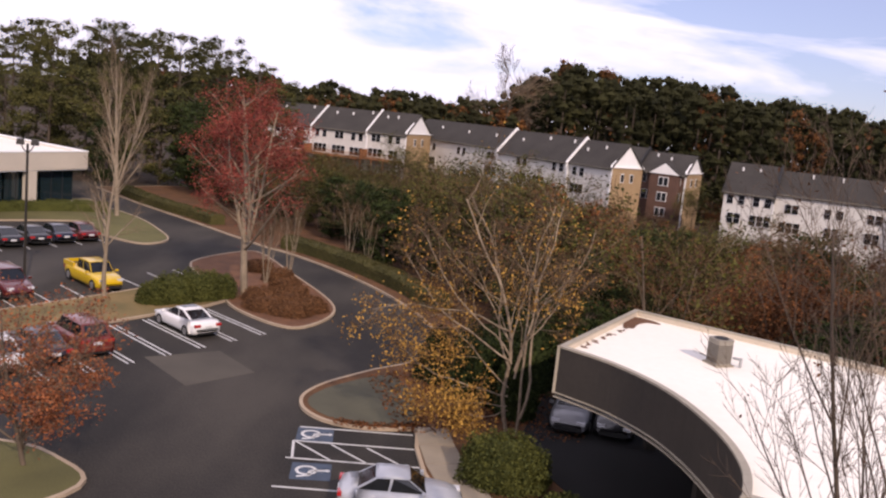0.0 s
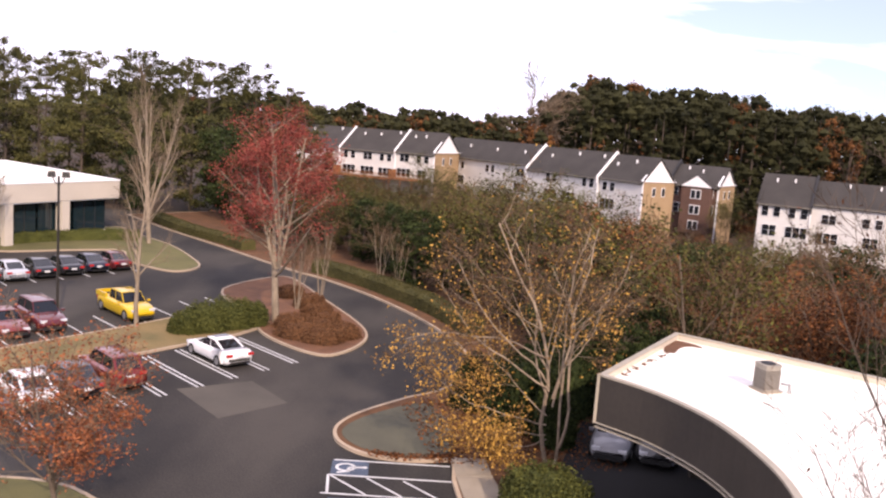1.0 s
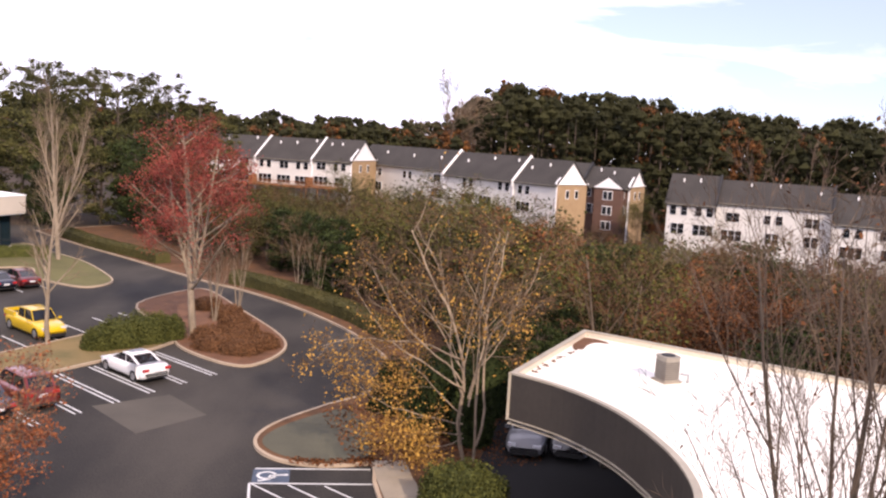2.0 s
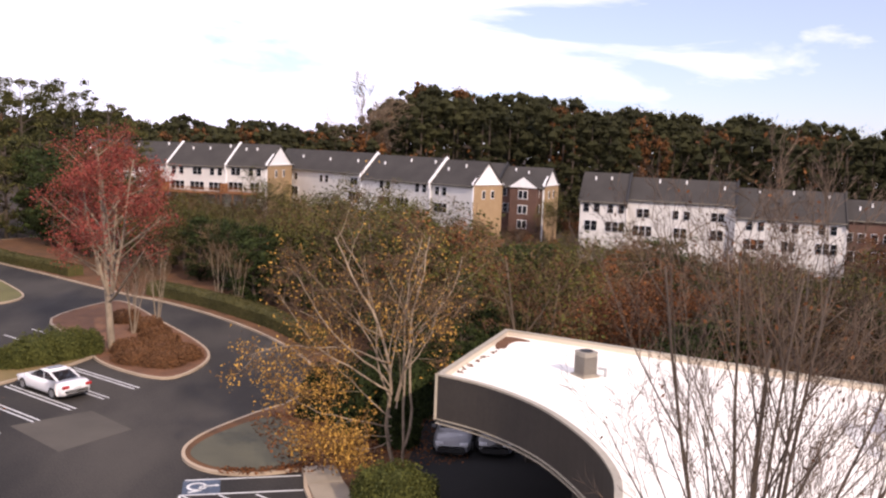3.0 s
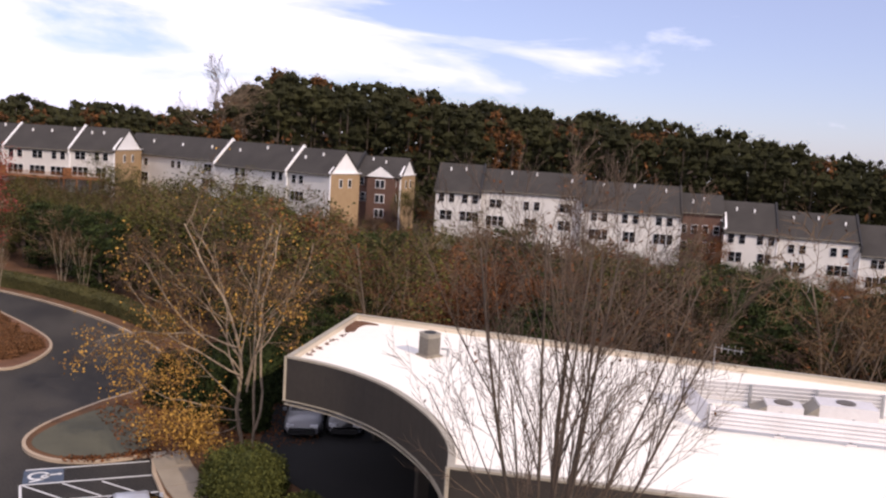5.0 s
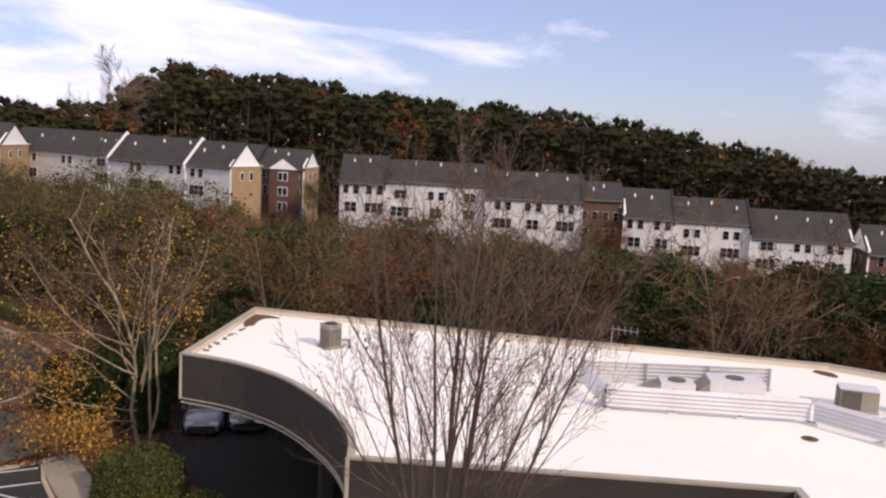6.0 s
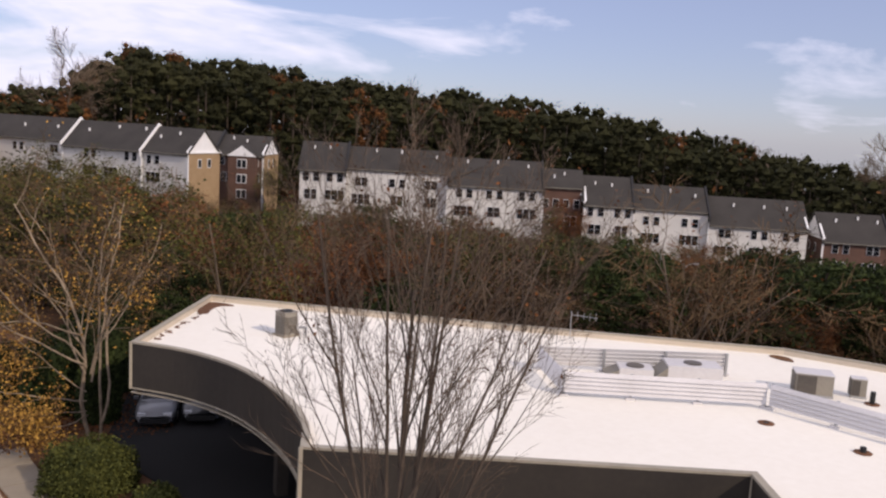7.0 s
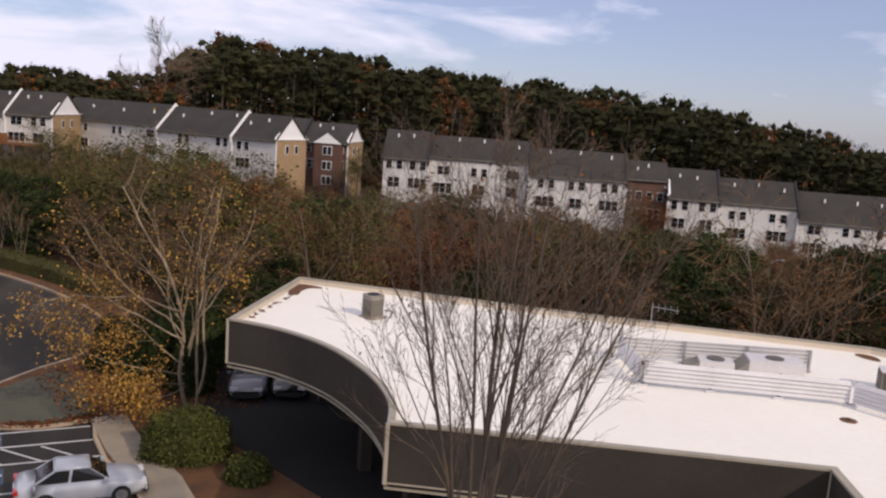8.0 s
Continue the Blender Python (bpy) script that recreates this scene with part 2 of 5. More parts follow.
# ---- mesh helpers ----
class Build:
    """Collects vertices and faces for one mesh."""

    def __init__(self):
        self.v, self.f = [], []

    def add(self, verts, faces):
        o = len(self.v)
        self.v += [tuple(p) for p in verts]
        self.f += [tuple(i + o for i in q) for q in faces]
        return self

    def box(self, c, s, rz=0.0, taper=1.0):
        x, y, z = (k / 2 for k in s)
        ca, sa = math.cos(rz), math.sin(rz)
        pts = []
        for k, t in ((-z, 1.0), (z, taper)):
            for a, b in ((-x, -y), (x, -y), (x, y), (-x, y)):
                a, b = a * t, b * t
                pts.append((c[0] + a * ca - b * sa, c[1] + a * sa + b * ca, c[2] + k))
        return self.add(pts, ((3, 2, 1, 0), (4, 5, 6, 7), (0, 1, 5, 4), (1, 2, 6, 5), (2, 3, 7, 6), (3, 0, 4, 7)))

    def prism(self, poly, z0, z1):
        n = len(poly)
        pts = [(p[0], p[1], z0) for p in poly] + [(p[0], p[1], z1) for p in poly]
        return self.add(pts, [tuple(range(n - 1, -1, -1)), tuple(range(n, 2 * n))] + [(i, (i + 1) % n, n + (i + 1) % n, n + i) for i in range(n)])

    def ring(self, outer, inner, z0, z1):
        n = len(outer)
        pts = [(*p[:2], z) for poly in (outer, inner) for z in (z0, z1) for p in poly]
        fs = []
        for i in range(n):
            j = (i + 1) % n
            fs += [(i, j, n + j, n + i), (n + i, n + j, 3 * n + j, 3 * n + i), (2 * n + j, 2 * n + i, 3 * n + i, 3 * n + j)]
        return self.add(pts, fs)

    def tube(self, p, q, r0, r1, n=5, cap=True):
        p, q = Vector(p), Vector(q)
        d = (q - p).normalized()
        a = d.orthogonal().normalized()
        b = d.cross(a)
        pts = []
        for c, r in ((p, r0), (q, r1)):
            for k in range(n):
                t = 2 * math.pi * k / n
                pts.append(c + (a * math.cos(t) + b * math.sin(t)) * r)
        fs = [(k, (k + 1) % n, n + (k + 1) % n, n + k) for k in range(n)]
        if cap:
            fs += [tuple(range(n - 1, -1, -1)), tuple(range(n, 2 * n))]
        return self.add(pts, fs)

    def line(self, pts, radii, n=5):
        """A tapering tube through several points, with shared rings."""
        o = len(self.v)
        for i, p in enumerate(pts):
            p = Vector(p)
            d = (Vector(pts[min(i + 1, len(pts) - 1)]) - Vector(pts[max(i - 1, 0)])).normalized()
            a = d.cross(Vector((0.31, 0.95, 0.11))).normalized()
            b = d.cross(a)
            for k in range(n):
                t = 2 * math.pi * k / n
                self.v.append(tuple(p + (a * math.cos(t) + b * math.sin(t)) * radii[i]))
        for i in range(len(pts) - 1):
            for k in range(n):
                self.f.append((o + i * n + k, o + i * n + (k + 1) % n, o + (i + 1) * n + (k + 1) % n, o + (i + 1) * n + k))
        self.f.append(tuple(o + (len(pts) - 1) * n + k for k in range(n)))
        return self

    def mesh(self, name, material, smooth=False):
        me = bpy.data.meshes.new(name)
        me.from_pydata(self.v, [], self.f)
        me.materials.append(material)
        if smooth:
            me.polygons.foreach_set("use_smooth", [True] * len(me.polygons))
        me.update()
        return me


def part(name, b, material, parent=None, label="", smooth=False):
    ob = new(name, b.mesh(name, material, smooth))
    ob.parent = parent
    if label:
        ob["label"] = label
    return ob


def thing(name, m, label, category, group="", kind=""):
    ob = new(name)
    ob.matrix_world = m
    return tagged(ob, label, category, group, kind)


def setting(name, b, material, label, category, smooth=False, kind="structure"):
    return tagged(part(name, b, material, None, "", smooth), label, category, kind=kind)


def curve(pts, steps=6, closed=True):
    """A smooth line through plan points."""
    out, n = [], len(pts)
    for i in range(n if closed else n - 1):
        p0, p1, p2, p3 = (Vector(pts[(i + k) % n] if closed else pts[min(max(i + k, 0), n - 1)]) for k in (-1, 0, 1, 2))
        for s in range(steps):
            t = s / steps
            out.append(0.5 * (2 * p1 + (p2 - p0) * t + (2 * p0 - 5 * p1 + 4 * p2 - p3) * t * t + (3 * p1 - p0 - 3 * p2 + p3) * t ** 3))
    if not closed:
        out.append(Vector(pts[-1]))
    return [(p.x, p.y) for p in out]


def inset(poly, d):
    """The closed plan line moved inward by d (counter-clockwise polygons)."""
    n, out = len(poly), []
    area = sum(poly[i][0] * poly[(i + 1) % n][1] - poly[(i + 1) % n][0] * poly[i][1] for i in range(n))
    sgn = 1 if area > 0 else -1
    for i in range(n):
        a, b, c = (Vector(poly[k % n][:2]) for k in (i - 1, i, i + 1))
        e, f = (b - a).normalized(), (c - b).normalized()
        t = e + f
        t = t.normalized() if t.length > 1e-6 else e
        m = Vector((-t.y, t.x)) * sgn
        k = max(0.5, m.dot(Vector((-e.y, e.x)) * sgn))
        out.append(tuple(b + m * d / k))
    return out


def strip(b, p, q, width, z0, z1):
    p, q = Vector(p), Vector(q)
    d = (q - p).normalized()
    s = Vector((-d.y, d.x)) * width / 2
    return b.prism([tuple(p - s), tuple(q - s), tuple(q + s), tuple(p + s)], z0, z1)


def smooth(a, b, t):
    t = min(max((t - a) / (b - a), 0), 1)
    return t * t * (3 - 2 * t)


def ground_z(x, y):
    r = math.hypot(x, y)
    far = -1.2 - 0.066 * max(x, -18)
    k = smooth(60, 125, r + 0.35 * max(x, 0)) * smooth(-45, -5, x)
    rise = 11.0 * smooth(208, 285, r) * smooth(20, 120, y) * smooth(-110, -50, x)
    return -0.06 + rise + (far + 0.06) * k + (0.5 * noise.noise((x * 0.03, y * 0.03, 0.3)) * k)


# ---- ground, road, kerbs ----
def build_ground():
    xs = sorted(set([-2500, -1200, -700, -400, -260] + list(range(-180, 241, 10)) + [300, 420, 700, 1200, 2500]))
    ys = sorted(set([-900, -400, -150, -60] + list(range(-20, 301, 10)) + [350, 420, 550, 800, 1300, 2600]))
    b = Build()
    for y in ys:
        for x in xs:
            b.v.append((x, y, ground_z(x, y) - (0.12 if -70 < x < 25 and y < 112 else 0.0)))
    nx = len(xs)
    for j in range(len(ys) - 1):
        for i in range(nx - 1):
            b.f.append((j * nx + i, j * nx + i + 1, (j + 1) * nx + i + 1, (j + 1) * nx + i))
    return setting("ground", b, M_EARTH, "leaf-strewn brown ground under the woods", "ground", True)


build_ground()

# drive's outer kerb, from the far end to the lower bed, then down the walk
OUTER = curve([(-42.6, 110.37), (-34.99, 101.33), (-25.48, 91.22), (-16, 80.93), (-12.05, 77.41), (-6.93, 71.34), (-2.48, 64.27), (0.43, 57.27), (0.94, 51.89), (-0.64, 48.04)], 5, False)
NOSE = curve([(-2.14, 46.54), (-4.09, 43.87), (-4.92, 42.01), (-5, 40.57), (-4.47, 39.33), (-3.29, 38.36), (-1.51, 38.07), (0.42, 38.55)], 5, False)
ROAD = Build().prism([(-130, -40), (30, -40), (30, 62), (2, 66), (-5, 76), (-14, 84), (-24, 95), (-44, 116), (-60, 112), (-130, 60)], -0.16, 0.0)
setting("road", ROAD, M_ASPHALT, "dark worn asphalt car park and drive", "road")


def bed(name, poly, fill, label, kerb=0.16, h=0.14, category="planting bed"):
    """A raised bed: a concrete kerb round a fill."""
    inner = inset(poly, kerb)
    base = tagged(part(name, Build().prism(inner, -0.1, h - 0.02), fill), label, category, kind="structure")
    part("kerb", Build().ring(poly, inner, -0.1, h), M_KERB, base, "tan concrete kerb")
    return base


RIGHT_EDGE = [(0.45, 36.5), (0.85, 34.0), (1.9, 31.0), (2.3, 28.0), (2.6, 20.0), (2.8, 10.0), (3.0, -30.0), (60, -30), (60, 70), (40, 90), (0, 120), (-34, 122)]
bed("verge", OUTER + NOSE + RIGHT_EDGE, M_LITTER, "leaf-covered verge inside a tan concrete kerb")
lawn = curve([(-1.38, 45.69), (-3.52, 43.5), (-4.45, 41.83), (-4.62, 40.67), (-4.14, 39.63), (-3.11, 38.79), (-1.42, 38.5), (0.08, 39.07), (0.35, 41.1), (-0.23, 43.98)], 4)
setting("lawn", Build().prism(lawn, 0.0, 0.135), M_LAWN, "short grey-green clipped grass in the kerbed corner", "lawn")
WALKW = [((0.3, 38.75), (1.8, 38.89)), ((0.6, 36.79), (2.1, 37.03)), ((0.95, 34.84), (2.54, 35.18)), ((1.44, 33.09), (3.08, 33.53)), ((1.93, 31.34), (3.58, 31.88)), ((2.33, 29.01), (3.97, 29.34)), ((2.63, 26.48), (4.28, 26.72))]
walk_slab = tagged(part("pavement", Build().prism([a for a, _ in WALKW] + [b for _, b in reversed(WALKW)], 0.0, 0.125), M_WALK), "weathered concrete footway beside the parking bays", "pavement", kind="structure")
for (a, b), (c, d) in zip(WALKW, WALKW[1:]):
    quad = inset([a, b, d, c], 0.02)
    part("slab", Build().prism(quad, 0.12, 0.15), M_WALK, walk_slab)

U = Vector((1.225, 1.875))
V = Vector((0.722, -0.692))
L2T = Vector((-17.31, 50.22))
ISLAND = curve([(-12.52, 57.38), (-10.99, 55.39), (-8.8, 53.51), (-7.2, 53.28), (-6, 55.66), (-5.75, 58.71), (-7.02, 62.51), (-10.51, 69.19), (-14.5, 76.49), (-16.48, 75.99), (-18.63, 69.63), (-15.71, 63.53), (-13.58, 59.69)], 4)
bed("planter_island", ISLAND, M_MULCH, "pine-straw island with tan concrete kerb")
MED = [tuple(L2T + U * k - V * 0.25) for k in (-9.0, -4.5, -1.0, 0.0, 1.0, 2.0, 3.2)] + [(-12.81, 58.35), (-14.75, 62.2), (-16.74, 63.69), (-18.46, 60.09), (-20.35, 56.51), (-22.95, 52.15), (-30.89, 39.48)]
bed("grass_median", MED, M_GRASS, "dormant tan grass strip between two bays of cars")
FARI = curve([(-29.98, 78.92), (-26.17, 75.93), (-24.01, 75.63), (-23.23, 78.56), (-25.39, 82.95), (-29.78, 89.36), (-36.04, 95.47), (-39.42, 98.81), (-43.86, 91.98), (-45.36, 81.91), (-41.55, 78.15), (-36.12, 81.9), (-32.44, 83.59)], 4)
bed("office_lawn", FARI, M_GREEN, "green-brown lawn before the cream office")
bed("left_lawn", [(-41.55, 78.15), (-45.36, 81.91), (-48.66, 71.91), (-60.26, 48.42), (-104.66, 19.93), (-100, 0), (-56.52, 43.83), (-46.56, 64.21)], M_GREEN, "green-brown lawn along the cream office")
bed("corner_bed", curve([(-18.14, 23.28), (-12.72, 27.12), (-10.55, 30.17), (-11.86, 32.03), (-15.1, 33.28), (-21.94, 31.62), (-27.23, 24.98)], 4), M_GREEN, "grass corner bed with a tan kerb")

# paint on the asphalt
patch = setting("asphalt_patch", Build().prism([(-13.64, 45.03), (-10.42, 41.38), (-7.85, 44.33), (-10.41, 47.34)], 0.0, 0.004), M_PATCH, "square pale repair patch in the asphalt", "asphalt patch")


def stall_line(p, q, double=True):
    b = Build()
    p, q = Vector(p), Vector(q)
    s = Vector((-(q - p).y, (q - p).x)).normalized() * 0.16
    for k in (-1, 1) if double else (0,):
        strip(b, p + s * k, q + s * k, 0.10, 0.0, 0.006)
    return setting("stall_line", b, M_PAINT, "worn double white line between parking bays", "road marking")


for k in range(-8, 4):
    stall_line(L2T + U * k + V * 0.1, L2T + U * k + V * 6.5)
Q0 = Vector((-17.5, 58.47))
for k in (-9, -8, -7, -6, -5, -4, -3, -2, -1, 0, 1, 2):
    e = Q0 + U * k * 1.02 + (Vector((-0.25, 0.6)) if k > 0 else Vector((0, 0)))
    stall_line(e, e - V * (6.7 if k == 0 else 5.2), False)
R0 = Vector((-27.17, 74.49))
for k in range(0, 9):
    stall_line(R0 - U * k, R0 - U * k - V * 5.2, False)
for y in (37.75, 36.2, 34.45, 31.85):
    stall_line((-4.45, y), (0.5 + (37.1 - y) * 0.27, y + 0.3), False)
hatch = Build()
strip(hatch, (-4.45, 36.2), (-4.2, 34.45), 0.1, 0.0, 0.006)
for k in range(3):
    strip(hatch, (-4.35 + k * 1.45, 36.15), (-2.75 + k * 1.45, 34.6), 0.08, 0.0, 0.006)
setting("hatched_aisle", hatch, M_PAINT, "white hatched access aisle between accessible bays", "road marking")


def access_symbol(x, y):
    e = thing("access_symbol", pose(x, y, 0.0, 0, 0, -85), "faded blue square with a white wheelchair symbol", "road marking", "accessible bays", "structure")
    part("blue_square", Build().prism([(-0.75, -0.75), (0.75, -0.75), (0.75, 0.75), (-0.75, 0.75)], 0.0, 0.005), M_BLUE, e)
    b = Build()
    b.ring([(0.42 * math.cos(a * 0.4488) - 0.08, 0.42 * math.sin(a * 0.4488) - 0.18) for a in range(14)], [(0.30 * math.cos(a * 0.4488) - 0.08, 0.30 * math.sin(a * 0.4488) - 0.18) for a in range(14)], 0.002, 0.010)
    strip(b, (-0.12, 0.5), (-0.05, -0.05), 0.13, 0.0, 0.010)
    strip(b, (-0.05, -0.03), (0.32, -0.06), 0.12, 0.0, 0.010)
    strip(b, (0.32, 0.0), (0.5, -0.5), 0.12, 0.0, 0.010)
    b.prism([(-0.12 + 0.11 * math.cos(a), 0.6 + 0.11 * math.sin(a)) for a in (0, 1.05, 2.1, 3.14, 4.19, 5.24)], 0.0, 0.010)
    part("wheelchair_sign", b, M_PAINT, e, "white painted wheelchair outline")


access_symbol(-3.7, 37.0)
access_symbol(-3.3, 33.4)


# ---- the office with the curved front ----
ROOF_Z, PARAPET_Z, SOFFIT_Z = 5.61, 5.85, 4.10
FRONT = curve([(5.3, 33.0), (6.9, 31.3), (8.15, 28.8), (8.7, 25.6), (8.58, 23.1), (8.02, 21.3)], 5, False)
OUTLINE = FRONT + [(18.3, 15.95), (12.3, 4.0), (23.0, -9.0), (44.0, -6.0), (46.0, -0.3), (32.4, 22.2), (30.15, 25.7), (20.0, 32.8), (9.65, 40.75)]


def build_office():
    e = thing("office_building", pose(0, 0, 0), "low office with white flat roof and dark curved fascia", "building")
    inner = inset(OUTLINE, 0.28)
    part("roof", Build().prism(inset(OUTLINE, 0.16), SOFFIT_Z + 0.05, ROOF_Z), M_MEMBRANE, e, "bright white roof membrane")
    part("parapet", Build().ring(inset(OUTLINE, 0.02), inset(OUTLINE, 0.17), ROOF_Z - 0.4, PARAPET_Z), M_PARAPET, e, "tan stucco parapet")
    part("fascia", Build().ring(inset(OUTLINE, -0.02), inset(OUTLINE, 0.012), SOFFIT_Z, PARAPET_Z - 0.05), M_FASCIA, e, "dark bronze fascia panels")
    part("coping", Build().ring(inset(OUTLINE, -0.04), inset(OUTLINE, 0.175), PARAPET_Z - 0.05, PARAPET_Z + 0.02), M_CAP, e, "pale metal coping")
    part("soffit", Build().prism(inset(OUTLINE, 0.05), SOFFIT_Z - 0.06, SOFFIT_Z + 0.04), M_FASCIA, e)
    for z, out in ((SOFFIT_Z + 0.02, -0.06), (SOFFIT_Z - 0.15, -0.03)):
        part("drip_trim", Build().ring(inset(OUTLINE, out), inset(OUTLINE, 0.1), z, z + 0.035), M_CAP, e, "thin pale metal trim")
    # corner trims
    for x, y in ((5.26, 33.02), (7.98, 21.26), (18.3, 15.91)):
        part("corner_trim", Build().box((x, y, (SOFFIT_Z + PARAPET_Z) / 2), (0.10, 0.10, PARAPET_Z - SOFFIT_Z)), M_CAP, e)
    # glazed walls, set back below
    plan = [(12.2, 38.3), (12.0, 33.0), (12.2, 28.0), (11.6, 24.0), (10.2, 21.7), (18.6, 17.2), (13.2, 4.2), (23.2, -8.2), (43.4, -5.2), (45.2, -0.4), (29.1, 24.3)]
    n = len(plan)
    for i in range(n):
        p, q = Vector(plan[i]), Vector(plan[(i + 1) % n])
        part("glass_wall", strip(Build(), p, q, 0.12, 0.12, SOFFIT_Z - 0.05), M_TINT, e, "dark tinted glass wall")
        k = max(2, int((q - p).length / 1.8))
        for s in range(k + 1):
            m = p.lerp(q, s / k)
            part("mullion", Build().box((m.x, m.y, 2.15), (0.16, 0.16, 4.1)), M_DARKTRIM, e)
    for x, y in ((10.6, 38.9), (10.4, 31.0), (10.2, 25.0)):
        part("column", Build().box((x, y, 2.15), (0.45, 0.45, 4.15)), M_FASCIA, e)
    return e


build_office()
# Floor sheet coloured near-black to stand for the canopy's shade.
under = setting("carport_floor", Build().prism([(4.6, 37.5), (6.6, 44.8), (13, 45), (13, 24), (9.6, 21.6), (8.2, 29)], 0.05, 0.15), M_SHADEFLOOR, "asphalt under the office canopy, coloured near-black for the shade", "pavement")
debris = setting("leaf_drift", Build().prism(curve([(8.63, 38.36), (9.41, 40.08), (10.05, 39.92), (10.44, 39.25), (9.86, 39.32), (9.36, 38.8), (8.97, 37.98)], 4), ROOF_Z, ROOF_Z + 0.03), M_MULCH, "rust-brown drift of leaves in the roof corner", "leaves", kind="stuff")
drift = Build()
for i in range(26):
    t = random.random() ** 1.4
    drift.box((8.65 - 2.9 * t + random.uniform(0, 0.25), 38.1 - 4.6 * t, ROOF_Z + 0.01), (0.12 + 0.2 * random.random(), 0.06, 0.02), random.random() * 3)
setting("roof_litter", drift, M_MULCH, "scattered leaf litter along the roof edge", "leaves", kind="stuff")


def condenser(x, y, s=0.82, h=0.95, rz=0.0):
    e = thing("air_conditioner", pose(x, y, ROOF_Z, 0, 0, rz), "grey-tan air conditioner standing on the white roof", "air conditioner", "roof units")
    r = [(s / 2 * max(-1, min(1, 1.25 * math.cos(a * math.pi / 8))), s / 2 * max(-1, min(1, 1.25 * math.sin(a * math.pi / 8)))) for a in range(16)]
    part("casing", Build().prism(r, 0.06, h), M_UNIT, e)
    part("pad", Build().box((0, 0, 0.03), (s * 1.15, s * 1.15, 0.06)), M_WALK, e)
    for k in range(9):
        o = [(p[0] * 1.02, p[1] * 1.02) for p in r]
        z = 0.14 + k * (h - 0.25) / 9
        part("coil_guard", Build().prism(o, z, z + 0.045), M_COIL, e, "dark louvred coil guard")
    part("top_cap", Build().prism([(p[0] * 1.05, p[1] * 1.05) for p in r], h, h + 0.05), M_UNIT, e)
    fan = [(s * 0.36 * math.cos(a * math.pi / 7), s * 0.36 * math.sin(a * math.pi / 7)) for a in range(14)]
    part("fan_grille", Build().prism(fan, h + 0.05, h + 0.08), M_BLACKTRIM, e, "round dark fan grille")
    return e


condenser(11.2, 33.6, 0.70, 0.93, 20)
pipe_run = thing("conduit", pose(0, 0, 0), "short grey conduit beside the air conditioner", "conduit")
part("riser", Build().tube((11.95, 33.4, ROOF_Z), (11.95, 33.4, ROOF_Z + 0.35), 0.05, 0.05, 6), M_STEEL, pipe_run)
part("elbow", Build().tube((11.95, 33.4, ROOF_Z + 0.3), (11.7, 33.55, ROOF_Z + 0.3), 0.05, 0.05, 6), M_STEEL, pipe_run)


def louvre_screen(p, q, h=0.84, slats=5):
    p, q = Vector(p), Vector(q)
    e = thing("louvre_screen", pose(p.x, p.y, ROOF_Z), "white metal louvre screen round the roof machinery", "screen", "roof screens")
    d = q - p
    dn = d.normalized()
    s = Vector((-dn.y, dn.x))
    k = max(1, round(d.length / 2.4))
    for i in range(k + 1):
        c = d * (i / k)
        part("post", Build().box((c.x - s.x * 0.06, c.y - s.y * 0.06, h / 2), (0.08, 0.08, h + 0.04), math.atan2(d.y, d.x)), M_STEEL, e)
        part("foot", Build().box((c.x, c.y, 0.04), (0.30, 0.14, 0.08), math.atan2(d.y, d.x)), M_LOUVRE, e)
    for i in range(slats):
        z = 0.16 + (h - 0.14) * i / slats
        b = Build()
        w = (h - 0.16) / slats
        a = s * 0.015
        c0, c1 = a, a + s * 0.07
        b.add([(c1.x, c1.y, z), (d.x + c1.x, d.y + c1.y, z), (d.x + c0.x, d.y + c0.y, z + w * 0.98), (c0.x, c0.y, z + w * 0.98),
               (c1.x - s.x * 0.02, c1.y - s.y * 0.02, z), (d.x + c1.x - s.x * 0.02, d.y + c1.y - s.y * 0.02, z), (d.x + c0.x - s.x * 0.02, d.y + c0.y - s.y * 0.02, z + w * 0.98), (c0.x - s.x * 0.02, c0.y - s.y * 0.02, z + w * 0.98)],
              ((0, 1, 2, 3), (7, 6, 5, 4), (0, 4, 5, 1), (3, 2, 6, 7), (0, 3, 7, 4), (1, 5, 6, 2)))
        part("slat", b, M_LOUVRE, e)
    return e


louvre_screen((23.55, 20.5), (17.7, 23.6))
louvre_screen((26.1, 12.2), (23.62, 20.35))
louvre_screen((17.72, 23.7), (18.65, 26.6))
louvre_screen((18.7, 26.55), (25.1, 23.9))


def rooftop_unit(x, y, sx, sy, h, rz, hood):
    e = thing("rooftop_unit", pose(x, y, ROOF_Z, 0, 0, rz), "pale grey ventilation unit behind the roof screen", "ventilation unit", "roof units")
    part("casing", Build().box((0, 0, h / 2 + 0.08), (sx, sy, h)), M_LOUVRE, e)
    part("curb", Build().box((0, 0, 0.05), (sx * 1.05, sy * 1.05, 0.1)), M_STEEL, e)
    if hood:
        part("hood", Build().add([(-sx / 2 - 0.5, -sy / 2, 0.2), (-sx / 2, -sy / 2, 0.2), (-sx / 2, -sy / 2, h), (-sx / 2 - 0.5, sy / 2, 0.2), (-sx / 2, sy / 2, 0.2), (-sx / 2, sy / 2, h)],
                                 ((0, 1, 2), (5, 4, 3), (0, 2, 5, 3), (0, 3, 4, 1), (1, 4, 5, 2))), M_UNIT, e, "sloping intake hood")
    fan = [(0.32 * math.cos(a * math.pi / 7), 0.32 * math.sin(a * math.pi / 7)) for a in range(14)]
    part("fan", Build().prism(fan, h + 0.08, h + 0.12), M_COIL, e, "round brown fan guard")
    return e


